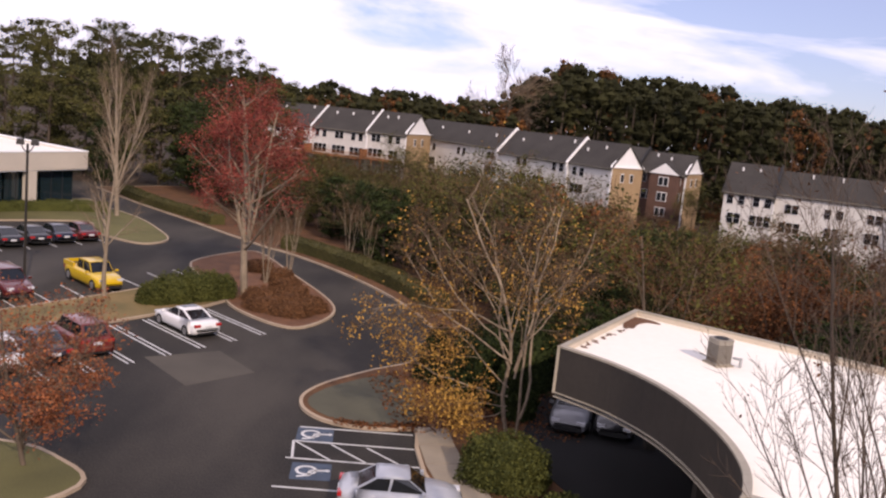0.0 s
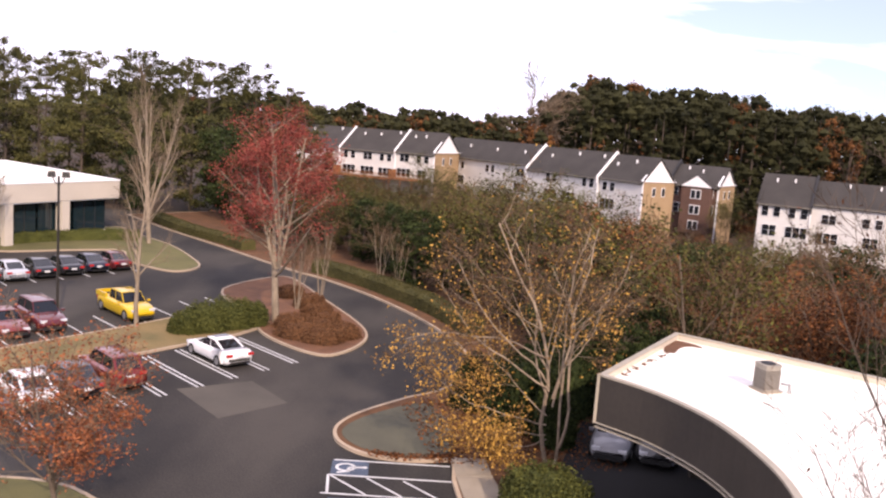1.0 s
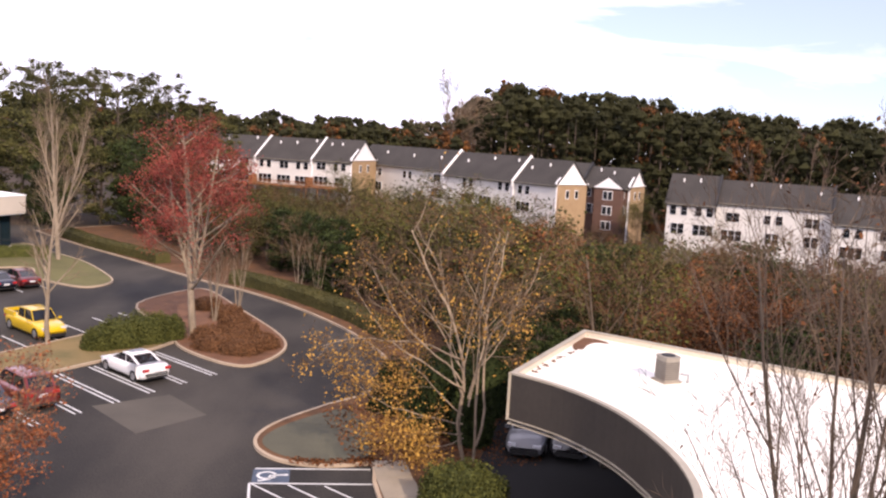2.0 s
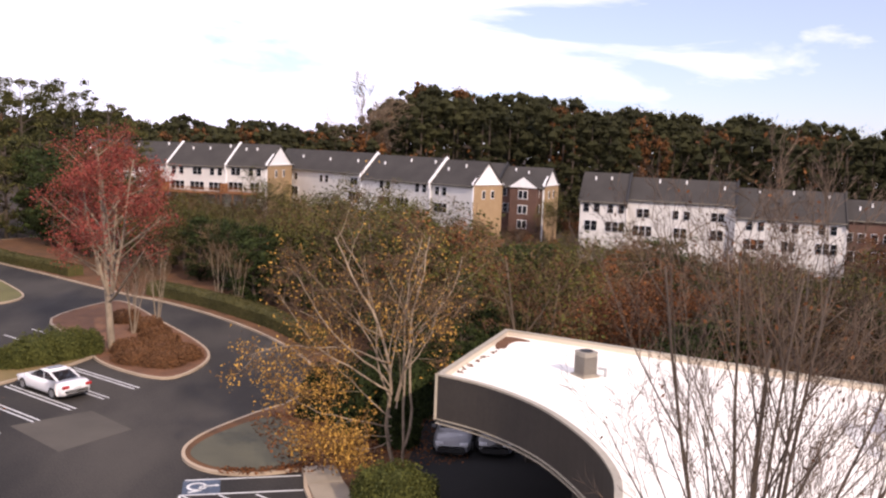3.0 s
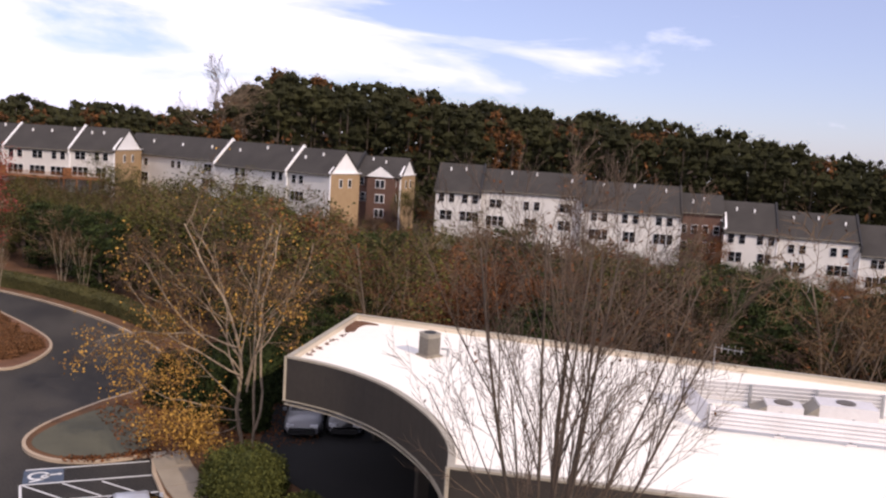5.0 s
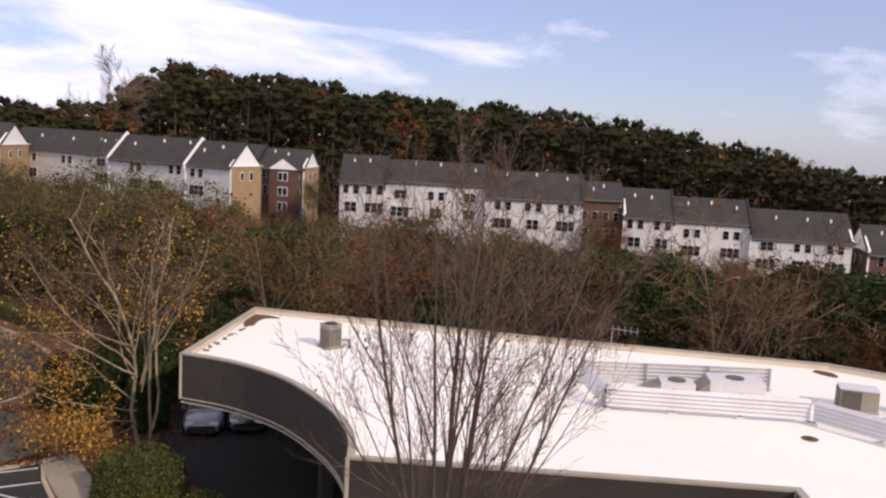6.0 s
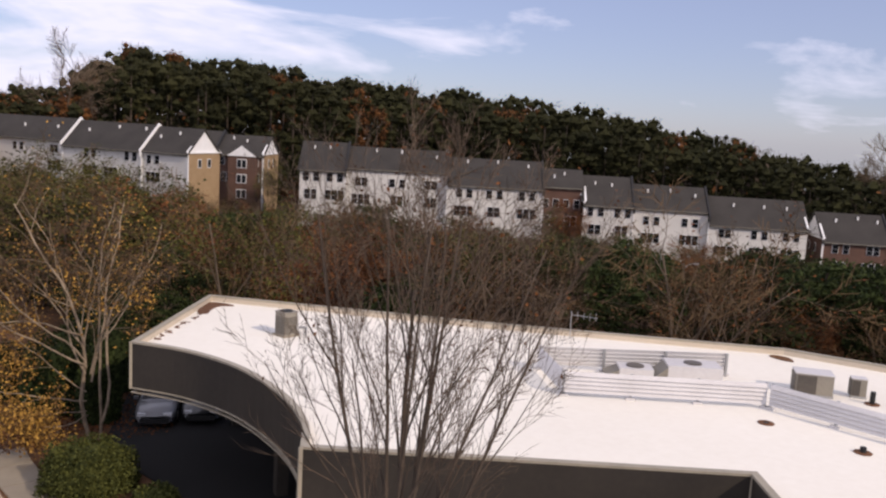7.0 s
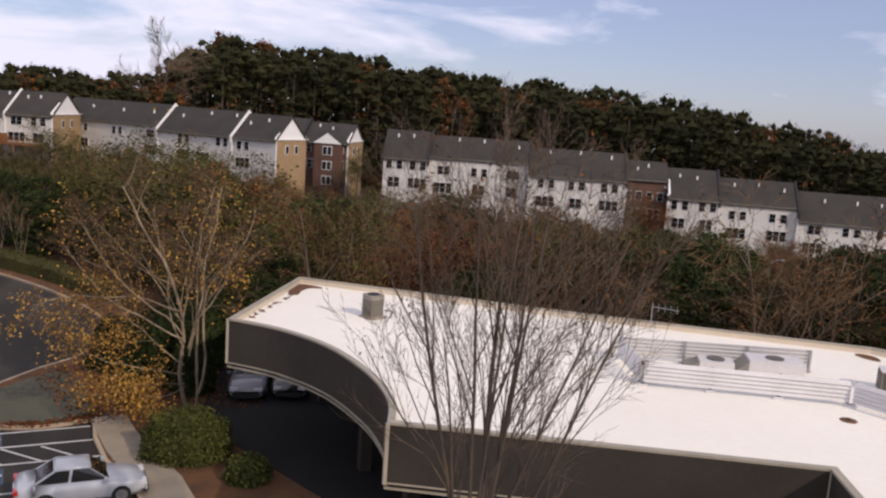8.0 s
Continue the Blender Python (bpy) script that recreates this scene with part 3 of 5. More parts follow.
def box_unit(x, y, sx, sy, h, rz, label):
    e = thing("air_conditioner", pose(x, y, ROOF_Z, 0, 0, rz), label, "air conditioner", "roof units")
    part("casing", Build().box((0, 0, h / 2 + 0.06), (sx, sy, h)), M_UNIT, e)
    part("base_rail", Build().box((0, 0, 0.04), (sx * 1.04, sy * 1.04, 0.08)), M_STEEL, e)
    part("coil_panel", Build().box((-sx / 2 - 0.012, 0, h / 2 + 0.06), (0.03, sy * 0.9, h * 0.86)), M_COIL, e, "dark finned coil panel")
    part("coil_panel", Build().box((-sx * 0.2, -sy / 2 - 0.012, h / 2 + 0.06), (sx * 0.5, 0.03, h * 0.86)), M_COIL, e, "dark finned coil panel")
    part("lid", Build().box((0, 0, h + 0.075), (sx * 1.03, sy * 1.03, 0.03)), M_LOUVRE, e)
    return e


box_unit(26.6, 21.25, 1.25, 0.85, 0.72, -40, "tan box air conditioner with dark coil behind the screen")
box_unit(27.95, 20.45, 0.5, 0.4, 0.62, -40, "small grey box air conditioner behind the screen")
rooftop_unit(23.2, 23.6, 1.9, 1.1, 0.62, -30, True)
rooftop_unit(21.35, 24.5, 1.2, 0.9, 0.42, -30, True)
for x, y, h in ((22.4, 19.35, 0.04), (27.7, 19.65, 0.45), (23.2, 16.5, 0.18)):
    e = thing("vent_pipe", pose(x, y, ROOF_Z), "short dark vent pipe in the white roof", "vent pipe", "roof vents")
    part("pipe", Build().tube((0, 0, 0), (0, 0, h), 0.09, 0.09, 8), M_BLACKTRIM, e)
    part("flange", Build().prism([(0.26 * math.cos(a), 0.26 * math.sin(a)) for a in np.arange(8) * 0.785], 0.0, 0.03), M_MULCH, e)
mast = thing("antenna", pose(22.5, 30.2, ROOF_Z), "thin grey antenna on the roof edge", "antenna")
part("mast", Build().tube((0, 0, 0), (0, 0, 1.2), 0.025, 0.02, 5), M_STEEL, mast)
part("boom", Build().tube((0, 0, 1.05), (0.85, -0.7, 1.0), 0.018, 0.018, 4), M_STEEL, mast)
for k in range(4):
    part("element", Build().tube((0.2 + k * 0.2, -0.17 - k * 0.16, 0.86), (0.2 + k * 0.2, -0.17 - k * 0.16, 1.2), 0.01, 0.01, 4), M_STEEL, mast)
setting("roof_stain", Build().prism(curve([(29.2, 25.6), (29.55, 25.7), (29.85, 25.2), (29.5, 24.6), (29.2, 25.0)], 3), ROOF_Z, ROOF_Z + 0.02), M_LITTER, "dark leaf drift in the roof corner", "leaves", kind="stuff")


# ---- the cream office across the car park ----
def build_left_office():
    out = [(-36.85, 93.67), (-57.17, 108.39), (-81.69, 77.02), (-57.65, 42.98), (-51.65, 56.2), (-42.07, 80.9)]
    e = thing("cream_office", pose(0, 0, 0), "low cream office with white flat roof and dark windows", "building")
    part("roof", Build().prism(inset(out, 0.4), 5.2, 5.62), M_MEMBRANE, e, "bright white flat roof")
    part("fascia", Build().ring(out, inset(out, 0.5), 4.0, 5.75), M_CREAM, e, "deep cream fascia")
    part("coping", Build().ring(inset(out, -0.05), inset(out, 0.5), 5.75, 5.88), M_TRIM, e)
    part("soffit", Build().prism(inset(out, 0.1), 3.9, 4.02), M_TRIM, e)
    wall = inset(out, 1.1)
    for i in range(len(wall)):
        p, q = Vector(wall[i]), Vector(wall[(i + 1) % len(wall)])
        k = max(1, int((q - p).length / 3.4))
        for s in range(k):
            a, b = p.lerp(q, s / k), p.lerp(q, (s + 1) / k)
            a2, b2 = a.lerp(b, 0.03), a.lerp(b, 0.97)
            part("window", strip(Build(), a2, b2, 0.08, 0.5, 3.9), M_TINT, e, "dark blue-green tinted glass")
            for t in (0.34, 0.67):
                m = a.lerp(b, t)
                part("mullion", Build().box((m.x, m.y, 2.2), (0.12, 0.12, 3.4)), M_DARKTRIM, e)
            part("sill_wall", strip(Build(), a, b, 0.2, 0.0, 0.6), M_CREAM, e)
    n = len(out)
    for i in (3, 4, 5):
        p, q = Vector(inset(out, 0.35)[i]), Vector(inset(out, 0.35)[(i + 1) % n])
        for s in (0.02, 0.5):
            m = p.lerp(q, s)
            part("pier", Build().box((m.x, m.y, 1.95), (0.9, 0.9, 4.0), math.atan2((q - p).y, (q - p).x)), M_CREAM, e)
    return e


build_left_office()


# ---- town houses ----
def town_row(label, P0, P1, cuts, zs, depth=10.4, rise=4.1, wall_h=8.6, setbacks=None, trims=None, walls=None, end_wall=None, start_wall=None, decks=(), seed=1, sparse=False, plain_start=False):
    """A row of houses along a ridge from P0 to P1 (plan), cut at fractions, each with its own ridge height."""
    rnd = random.Random(seed)
    p0, p1 = Vector(P0), Vector(P1)
    d = (p1 - p0).normalized()
    L = (p1 - p0).length
    e = thing("town_house_row", pose(p0.x, p0.y, 0, 0, 0, math.degrees(math.atan2(d.y, d.x))), label, "town houses", "town houses")
    edges = [0.0] + [c * L for c in cuts] + [L]
    n = len(edges) - 1
    setbacks = setbacks or [0.0] * n
    walls = walls or [M_SIDING] * n
    trims = trims or [M_TRIM] * n
    D = depth / 2
    for i in range(n):
        a, b, zr, sb = edges[i], edges[i + 1], zs[i], setbacks[i]
        ze = zr - rise
        zb = ze - wall_h - 2.2
        f = -D + sb
        part("wall", Build().box(((a + b) / 2, (f + D) / 2, (ze + zb) / 2), (b - a - 0.01, D - f, ze - zb)), walls[i], e)
        slope = rise / D
        y0, o = f - 0.45, 0.0
        if sb > 0.05:
            zf = zr - slope * (-f) - 0.30
            part("wall", Build().box(((a + b) / 2, f + 0.11, (ze + zf) / 2), (b - a - 0.02, 0.2, zf - ze - 0.01)), walls[i], e)
        zy = zr - slope * (-y0)
        r = Build()
        sec = [(y0, zy), (0, zr), (D + 0.45, zr - slope * (D + 0.45)), (D + 0.45, zr - slope * (D + 0.45) - 0.28), (0, zr - 0.30), (y0, zy - 0.28)]
        xa, xb = a - (0.35 if i == 0 else 0), b + (0.35 if i == n - 1 else 0)
        m = len(sec)
        r.add([(xa, y, z) for y, z in sec] + [(xb, y, z) for y, z in sec], [(0, 1, m + 1, m), (1, 2, m + 2, m + 1), (2, 3, m + 3, m + 2), (3, 4, m + 4, m + 3), (4, 5, m + 5, m + 4), (5, 0, m, m + 5), (0, 5, 4, 1), (1, 4, 3, 2), (m + 1, m + 4, m + 5, m), (m + 2, m + 3, m + 4, m + 1)])
        part("roof", r, M_SHINGLE, e, "grey shingle roof")
        part("gutter", Build().box(((a + b) / 2, y0 - 0.05, zy - 0.10), (b - a, 0.12, 0.11)), M_UNIT, e)
        # gable ends and party walls
        for x, isend, mm in ((a, i == 0, start_wall), (b, i == n - 1, end_wall)):
            sg = -1 if x == a else 1
            if isend:
                t = 0.10
                g = Build()
                g.add([(x + sg * t, y, z) for y, z in ((f - 0.2, ze + 0.2 - slope * 0.0), (0, zr - 0.25), (D + 0.2, ze + 0.2))] + [(x - sg * 0.2, y, z) for y, z in ((f - 0.2, ze + 0.2), (0, zr - 0.25), (D + 0.2, ze + 0.2))],
                      ((0, 1, 2), (5, 4, 3), (0, 3, 4, 1), (1, 4, 5, 2), (2, 5, 3, 0)))
                part("gable", g, M_SHINGLE if plain_start and sg < 0 else M_TRIM, e, "grey gable" if plain_start and sg < 0 else "white gable siding")
                if not (plain_start and sg < 0):
                    part("rake", Build().box((x + sg * 0.2, f - 0.1 + (D - f) / 2, ze + 0.12), (0.24, D - f + 0.5, 0.22)), M_TRIM, e)
                if mm:
                    part("end_wall", Build().box((x + sg * 0.05, (f + D) / 2, (ze + zb) / 2), (0.12, D - f - 0.02, ze - zb - 0.02)), mm, e, "brick end wall")
                    part("corner_board", Build().box((x + sg * 0.06, f - 0.02, (ze + zb) / 2), (0.28, 0.16, ze - zb)), M_TRIM, e)
                    for k in range(2):
                        w = part("window", Build().box((x + sg * 0.13, f + (D - f) * (0.35 + 0.3 * k), ze - 1.7), (0.08, 0.9, 1.5)), M_TRIM, e)
                        part("pane", Build().box((x + sg * 0.16, f + (D - f) * (0.35 + 0.3 * k), ze - 1.7), (0.06, 0.72, 1.3)), M_PANE, w)
        if i < n - 1:
            hi = max(zr, zs[i + 1])
            fs = min(f, -D + setbacks[i + 1])
            w = Build()
            y0p = fs - 0.5
            sec = [(y0p, hi - slope * -y0p + 0.28), (0, hi + 0.30), (D + 0.4, hi - slope * (D + 0.4) + 0.28), (D + 0.4, hi - slope * (D + 0.4) - 0.5), (0, hi - 0.6), (y0p, hi - slope * -y0p - 0.9)]
            w.add([(b - 0.15, y, z) for y, z in sec] + [(b + 0.15, y, z) for y, z in sec], [(0, 1, m + 1, m), (1, 2, m + 2, m + 1), (2, 3, m + 3, m + 2), (3, 4, m + 4, m + 3), (4, 5, m + 5, m + 4), (5, 0, m, m + 5), (0, 5, 4, 1), (1, 4, 3, 2), (m + 1, m + 4, m + 5, m), (m + 2, m + 3, m + 4, m + 1)])
            part("party_wall", w, trims[i], e)
            part("downpipe", Build().box((b, fs - 0.08, (hi - rise + zb) / 2), (0.30 if trims[i] is M_TRIM else 0.14, 0.14, wall_h)), M_TRIM, e)
        # roof vents
        for k in range(2 + (b - a > 10)):
            x = a + (b - a) * (0.2 + 0.3 * k + 0.1 * rnd.random())
            y = -0.8 - 1.2 * rnd.random()
            z = zr + slope * y
            part("roof_vent", Build().box((x, y, z + 0.25), (0.24, 0.24, 0.6)), M_TRIM, e)
        # windows
        k = max(2, int((b - a) / 4.3))
        for s in range(k):
            x = a + (b - a) * (s + 0.5) / k + rnd.uniform(-0.3, 0.3)
            for storey, (zc, hh) in enumerate(((ze - 1.45, 1.5), (ze - 4.4, 1.75))):
                lights = 2 if storey == 0 else rnd.choice((2, 3, 3))
                gap = 1.75 if storey == 0 and rnd.random() < 0.75 else 1.06
                if sparse and rnd.random() < 0.25:
                    continue
                for j in range(lights):
                    xx = x + (j - (lights - 1) / 2) * gap
                    w = part("window", Build().box((xx, f - 0.03, zc), (1.06, 0.12, hh)), M_TRIM, e)
                    for sgn in (-1, 1):
                        part("pane", Build().box((xx, f - 0.10, zc + sgn * hh * 0.24), (0.94, 0.06, hh * 0.455)), M_PANE, w)
        if i in decks:
            zd = ze - 5.65
            dk = part("deck", Build().box(((a + b) / 2, f - 1.6, zd), (b - a - 0.6, 3.1, 0.3)), M_DECK, e, "red-brown wooden deck")
            for s in range(4):
                x = a + 0.5 + (b - a - 1.0) * s / 3
                part("post", Build().box((x, f - 3.0, (zd + zb) / 2), (0.2, 0.2, zd - zb)), M_DECK, dk)
            rail = Build()
            for zz in (0.35, 1.05):
                rail.box(((a + b) / 2, f - 3.1, zd + zz), (b - a - 0.6, 0.1, 0.1))
            for s in range(int((b - a) / 0.35)):
                rail.box((a + 0.4 + s * 0.35, f - 3.1, zd + 0.65), (0.07, 0.06, 0.8))
            part("railing", rail, M_DECK, dk)
            part("privacy_screen", Build().box((a + 0.4, f - 1.6, zd + 0.95), (0.12, 3.0, 1.7)), M_DECK, dk)
    return e


town_row("white-sided town houses with tan brick end and rear decks", (-45.0, 200.5), (-5.8, 182.9), (0.484, 0.795), (12.2, 12.25, 12.5), end_wall=M_BRICK, decks=(0, 1, 2), seed=3, depth=11.5)
town_row("white-sided town houses with grey roofs and tan brick end", (-4.4, 195.7), (31.2, 151.7), (0.503, 0.828), (11.7, 11.5, 11.3), end_wall=M_BRICK, seed=5, depth=8.4, sparse=True, setbacks=(0.5, 0.0, 0.3))
brick_row = town_row("red and tan brick town houses with a white porch gable", (31.2, 175.2), (46.7, 165.8), (0.5,), (10.7, 10.2), walls=(M_DBRICK, M_DBRICK), end_wall=M_BRICK, seed=8, rise=3.4, trims=(M_DARKTRIM, M_DARKTRIM))
town_row("white-sided town houses with dark party walls behind the woods", (47.5, 146.6), (90.3, 125.4), (0.16, 0.52, 0.86), (10.3, 9.8, 8.9, 7.9), walls=(M_SIDING, M_SIDING, M_SIDING, M_DBRICK), trims=(M_DARKTRIM, M_DARKTRIM, M_SHINGLE), setbacks=(0.0, 1.3, 0.2, 2.0), seed=11, rise=4.3, depth=10.4, plain_start=True)
town_row("white-sided town houses with dark brick end", (90.8, 124.9), (123.2, 106.5), (0.22, 0.56), (7.1, 6.1, 4.8), start_wall=M_DBRICK, trims=(M_DARKTRIM, M_DARKTRIM), setbacks=(0, 1.0, 0.2), seed=13, rise=4.4, depth=10)
town_row("dark brick town houses beyond the woods", (125.5, 105.0), (152.0, 88.5), (0.35, 0.7), (3.2, 2.2, 1.2), walls=(M_DBRICK, M_SIDING, M_DBRICK), trims=(M_DARKTRIM, M_DARKTRIM), start_wall=M_DBRICK, seed=17, rise=4.2)


def porch_gable(parent, x, f, z, w, h, deep, wall_m, low):
    b = Build()
    b.add([(x - w / 2, f - deep, z), (x + w / 2, f - deep, z), (x, f - deep, z + h), (x - w / 2, f + 4, z), (x + w / 2, f + 4, z), (x, f + 4, z + h)], ((0, 1, 2), (5, 4, 3), (0, 2, 5, 3), (1, 4, 5, 2), (0, 3, 4, 1)))
    part("porch_roof", b, M_SHINGLE, parent)
    c = Build().add([(x - w / 2 + 0.2, f - deep - 0.06, z + 0.05), (x + w / 2 - 0.2, f - deep - 0.06, z + 0.05), (x, f - deep - 0.06, z + h - 0.2), (x - w / 2 + 0.2, f - deep + 0.1, z + 0.05), (x + w / 2 - 0.2, f - deep + 0.1, z + 0.05), (x, f - deep + 0.1, z + h - 0.2)], ((0, 1, 2), (5, 4, 3), (0, 2, 5, 3), (1, 4, 5, 2), (0, 3, 4, 1)))
    part("porch_gable", c, M_TRIM, parent, "white porch gable")
    part("porch_bay", Build().box((x, f - deep / 2 + 0.2, (z + low) / 2), (w - 0.7, deep, z - low)), wall_m, parent)
    for k in range(3):
        zc = z - 1.3 - 2.8 * k
        wd = part("window", Build().box((x, f - deep + 0.16, zc), (1.9, 0.1, 1.7)), M_TRIM, parent)
        for s in (-0.46, 0.46):
            part("pane", Build().box((x + s, f - deep + 0.10, zc), (0.75, 0.08, 1.45)), M_PANE, wd)


porch_gable(brick_row, 14.6, -5.2, 6.4, 6.0, 2.2, 1.6, M_DBRICK, -2.0)


# ---- vehicles ----
def loft(b, sections):
    n = len(sections[0])
    o = len(b.v)
    for s in sections:
        b.v += [tuple(p) for p in s]
    for i in range(len(sections) - 1):
        for k in range(n):
            b.f.append((o + i * n + k, o + i * n + (k + 1) % n, o + (i + 1) * n + (k + 1) % n, o + (i + 1) * n + k))
    b.f.append(tuple(o + k for k in range(n - 1, -1, -1)))
    b.f.append(tuple(o + (len(sections) - 1) * n + k for k in range(n)))
    return b


def car(m, paint_m, label, L=4.7, W=1.82, H=1.42, belt=0.92, hood=0.86, boot=0.95, cab=(0.95, 0.30, -0.95, -1.75), wheel_r=0.33, pickup=False, sunroof=False, name="car"):
    """A car along +x. cab: x of the windscreen's foot and top, the rear window's top and foot."""
    e = thing(name, m, label, "car" if not pickup else "pickup truck", "parked cars")
    h = W / 2
    F = L / 2
    st = [(-F, 0.46, boot - 0.26, h * 0.66), (-F + 0.05, 0.36, boot - 0.14, h * 0.80), (-F + 0.16, 0.28, boot - 0.05, h * 0.90), (-F + 0.34, 0.25, boot - 0.01, h * 0.955), (-F + 0.7, 0.22, boot + 0.01, h), (cab[3], 0.22, max(boot, belt), h), (cab[2], 0.22, belt, h), (0.0, 0.22, belt, h),
          (cab[0], 0.22, belt - 0.01, h), (F - 0.95, 0.22, hood + 0.01, h), (F - 0.60, 0.22, hood - 0.04, h * 0.97), (F - 0.30, 0.25, hood - 0.12, h * 0.91), (F - 0.12, 0.29, hood - 0.22, h * 0.82), (F - 0.03, 0.34, hood - 0.30, h * 0.72), (F, 0.42, hood - 0.36, h * 0.60)]
    secs = [[(x, -w * 0.90, zb), (x, -w * 0.985, zb + 0.14), (x, -w, zt - 0.30), (x, -w * 0.975, zt - 0.15), (x, -w * 0.91, zt - 0.05), (x, -w * 0.76, zt), (x, 0, zt + 0.025), (x, w * 0.76, zt), (x, w * 0.91, zt - 0.05), (x, w * 0.975, zt - 0.15), (x, w, zt - 0.30), (x, w * 0.985, zb + 0.14), (x, w * 0.90, zb)] for x, zb, zt, w in st]
    part("body", loft(Build(), secs), paint_m, e, "", True)
    lo, hi = h * 0.90, h * 0.70
    ring0 = [(cab[0], lo * 0.92, belt - 0.03), (cab[0], -lo * 0.92, belt - 0.03), (cab[3], -lo * 0.86, belt - 0.03), (cab[3], lo * 0.86, belt - 0.03)]
    ring1 = [(cab[1], hi, H - 0.05), (cab[1], -hi, H - 0.05), (cab[2], -hi, H - 0.05), (cab[2], hi, H - 0.05)]
    part("cabin", loft(Build(), [ring0, ring1]), paint_m, e)
    top = [[(cab[1] + 0.08, -hi * 0.9, H - 0.06), (cab[1] + 0.06, hi * 0.9, H - 0.06), (cab[1] + 0.06, hi * 0.9, H - 0.04), (cab[1] + 0.06, -hi * 0.9, H - 0.04)]]
    for t in (0.1, 0.3, 0.5, 0.7, 0.9):
        x = cab[1] + (cab[2] - cab[1]) * t
        z = H + 0.015 - 0.30 * (t - 0.5) ** 2
        top.append([(x, -hi * 1.02, H - 0.07), (x, hi * 1.02, H - 0.07), (x, hi * 0.8, z), (x, -hi * 0.8, z)])
    top.append([(cab[2] - 0.06, -hi * 0.9, H - 0.07), (cab[2] - 0.06, hi * 0.9, H - 0.07), (cab[2] - 0.06, hi * 0.9, H - 0.05), (cab[2] - 0.06, -hi * 0.9, H - 0.05)])
    part("roof", loft(Build(), top), paint_m, e, "", True)
    if sunroof:
        part("sunroof", Build().box(((cab[1] * 0.60 + cab[2] * 0.40), 0, H + 0.01), ((cab[1] - cab[2]) * 0.55, hi * 1.35, 0.025)), M_CARGLASS, e, "dark glass sunroof")

    def pane(nm, c, k=0.07):
        c = [Vector(p) for p in c]
        mid = sum(c, Vector()) / 4
        nrm = (c[1] - c[0]).cross(c[2] - c[0]).normalized()
        if nrm.dot(mid - Vector(((cab[0] + cab[3]) / 2, 0, belt))) < 0:
            nrm = -nrm
        q = [p.lerp(mid, k) + nrm * 0.012 for p in c]
        r = [p - nrm * 0.02 for p in q]
        part(nm, Build().add(q + r, ((0, 1, 2, 3), (7, 6, 5, 4), (0, 4, 5, 1), (1, 5, 6, 2), (2, 6, 7, 3), (3, 7, 4, 0))), M_CARGLASS, e, "dark glass")

    pane("windscreen", [ring0[0], ring0[1], ring1[1], ring1[0]])
    pane("rear_window", [ring0[2], ring0[3], ring1[3], ring1[2]], 0.19)
    for s in (0, 1):
        a0, b0 = (ring0[0], ring0[3]) if s == 0 else (ring0[1], ring0[2])
        a1, b1 = (ring1[0], ring1[3]) if s == 0 else (ring1[1], ring1[2])
        m0, m1 = Vector(a0).lerp(Vector(b0), 0.52), Vector(a1).lerp(Vector(b1), 0.52)
        pane("side_window", [a0, m0, m1, a1])
        pane("side_window", [m0, b0, b1, m1], 0.13)
        part("mirror", Build().box((cab[0] - 0.12, (h + 0.07) * (1 if s == 0 else -1), belt + 0.05), (0.12, 0.2, 0.13)), paint_m, e)
    for x in (F - 0.92, -F + 0.95):
        for s in (-1, 1):
            t = part("wheel", Build().tube((x, s * (h - 0.22), wheel_r), (x, s * (h + 0.005), wheel_r), wheel_r, wheel_r, 18), M_TYRE, e, "black tyre")
            part("rim", Build().tube((x, s * (h - 0.05), wheel_r), (x, s * (h + 0.015), wheel_r), wheel_r * 0.66, wheel_r * 0.62, 10), M_RIM, t, "silver alloy rim")
    for s in (-1, 1):
        part("headlight", Build().box((F - 0.17, s * h * 0.62, hood - 0.24), (0.22, 0.36, 0.13)), M_HEAD, e)
        part("tail_light", Build().box((-F + 0.06, s * h * 0.70, boot - 0.20), (0.14, 0.34, 0.15)), M_TAIL, e, "red tail light")
    part("front_bumper", Build().box((F - 0.10, 0, 0.36), (0.22, W * 0.70, 0.20)), M_BLACKTRIM, e)
    part("rear_bumper", Build().box((-F + 0.09, 0, 0.33), (0.14, W * 0.66, 0.10)), M_BLACKTRIM, e)
    part("number_plate", Build().box((-F - 0.01, 0, boot - 0.30), (0.03, 0.42, 0.14)), M_PLATE, e, "pale plate")
    if pickup:
        bx0, bx1 = -F + 0.06, cab[3] - 0.1
        part("bed_floor", Build().box(((bx0 + bx1) / 2, 0, boot + 0.015), (bx1 - bx0 - 0.2, W * 0.72, 0.03)), M_BLACKTRIM, e, "dark open cargo bed")
        for s in (-1, 1):
            part("bed_rail", Build().box(((bx0 + bx1) / 2, s * h * 0.88, boot + 0.10), (bx1 - bx0, 0.14, 0.30)), paint_m, e)
        part("tailgate", Build().box((bx0 + 0.03, 0, boot + 0.02), (0.10, W * 0.86, 0.46)), paint_m, e)
    return e


def at(x, y, deg):
    return pose(x, y, 0.0, 0, 0, deg)


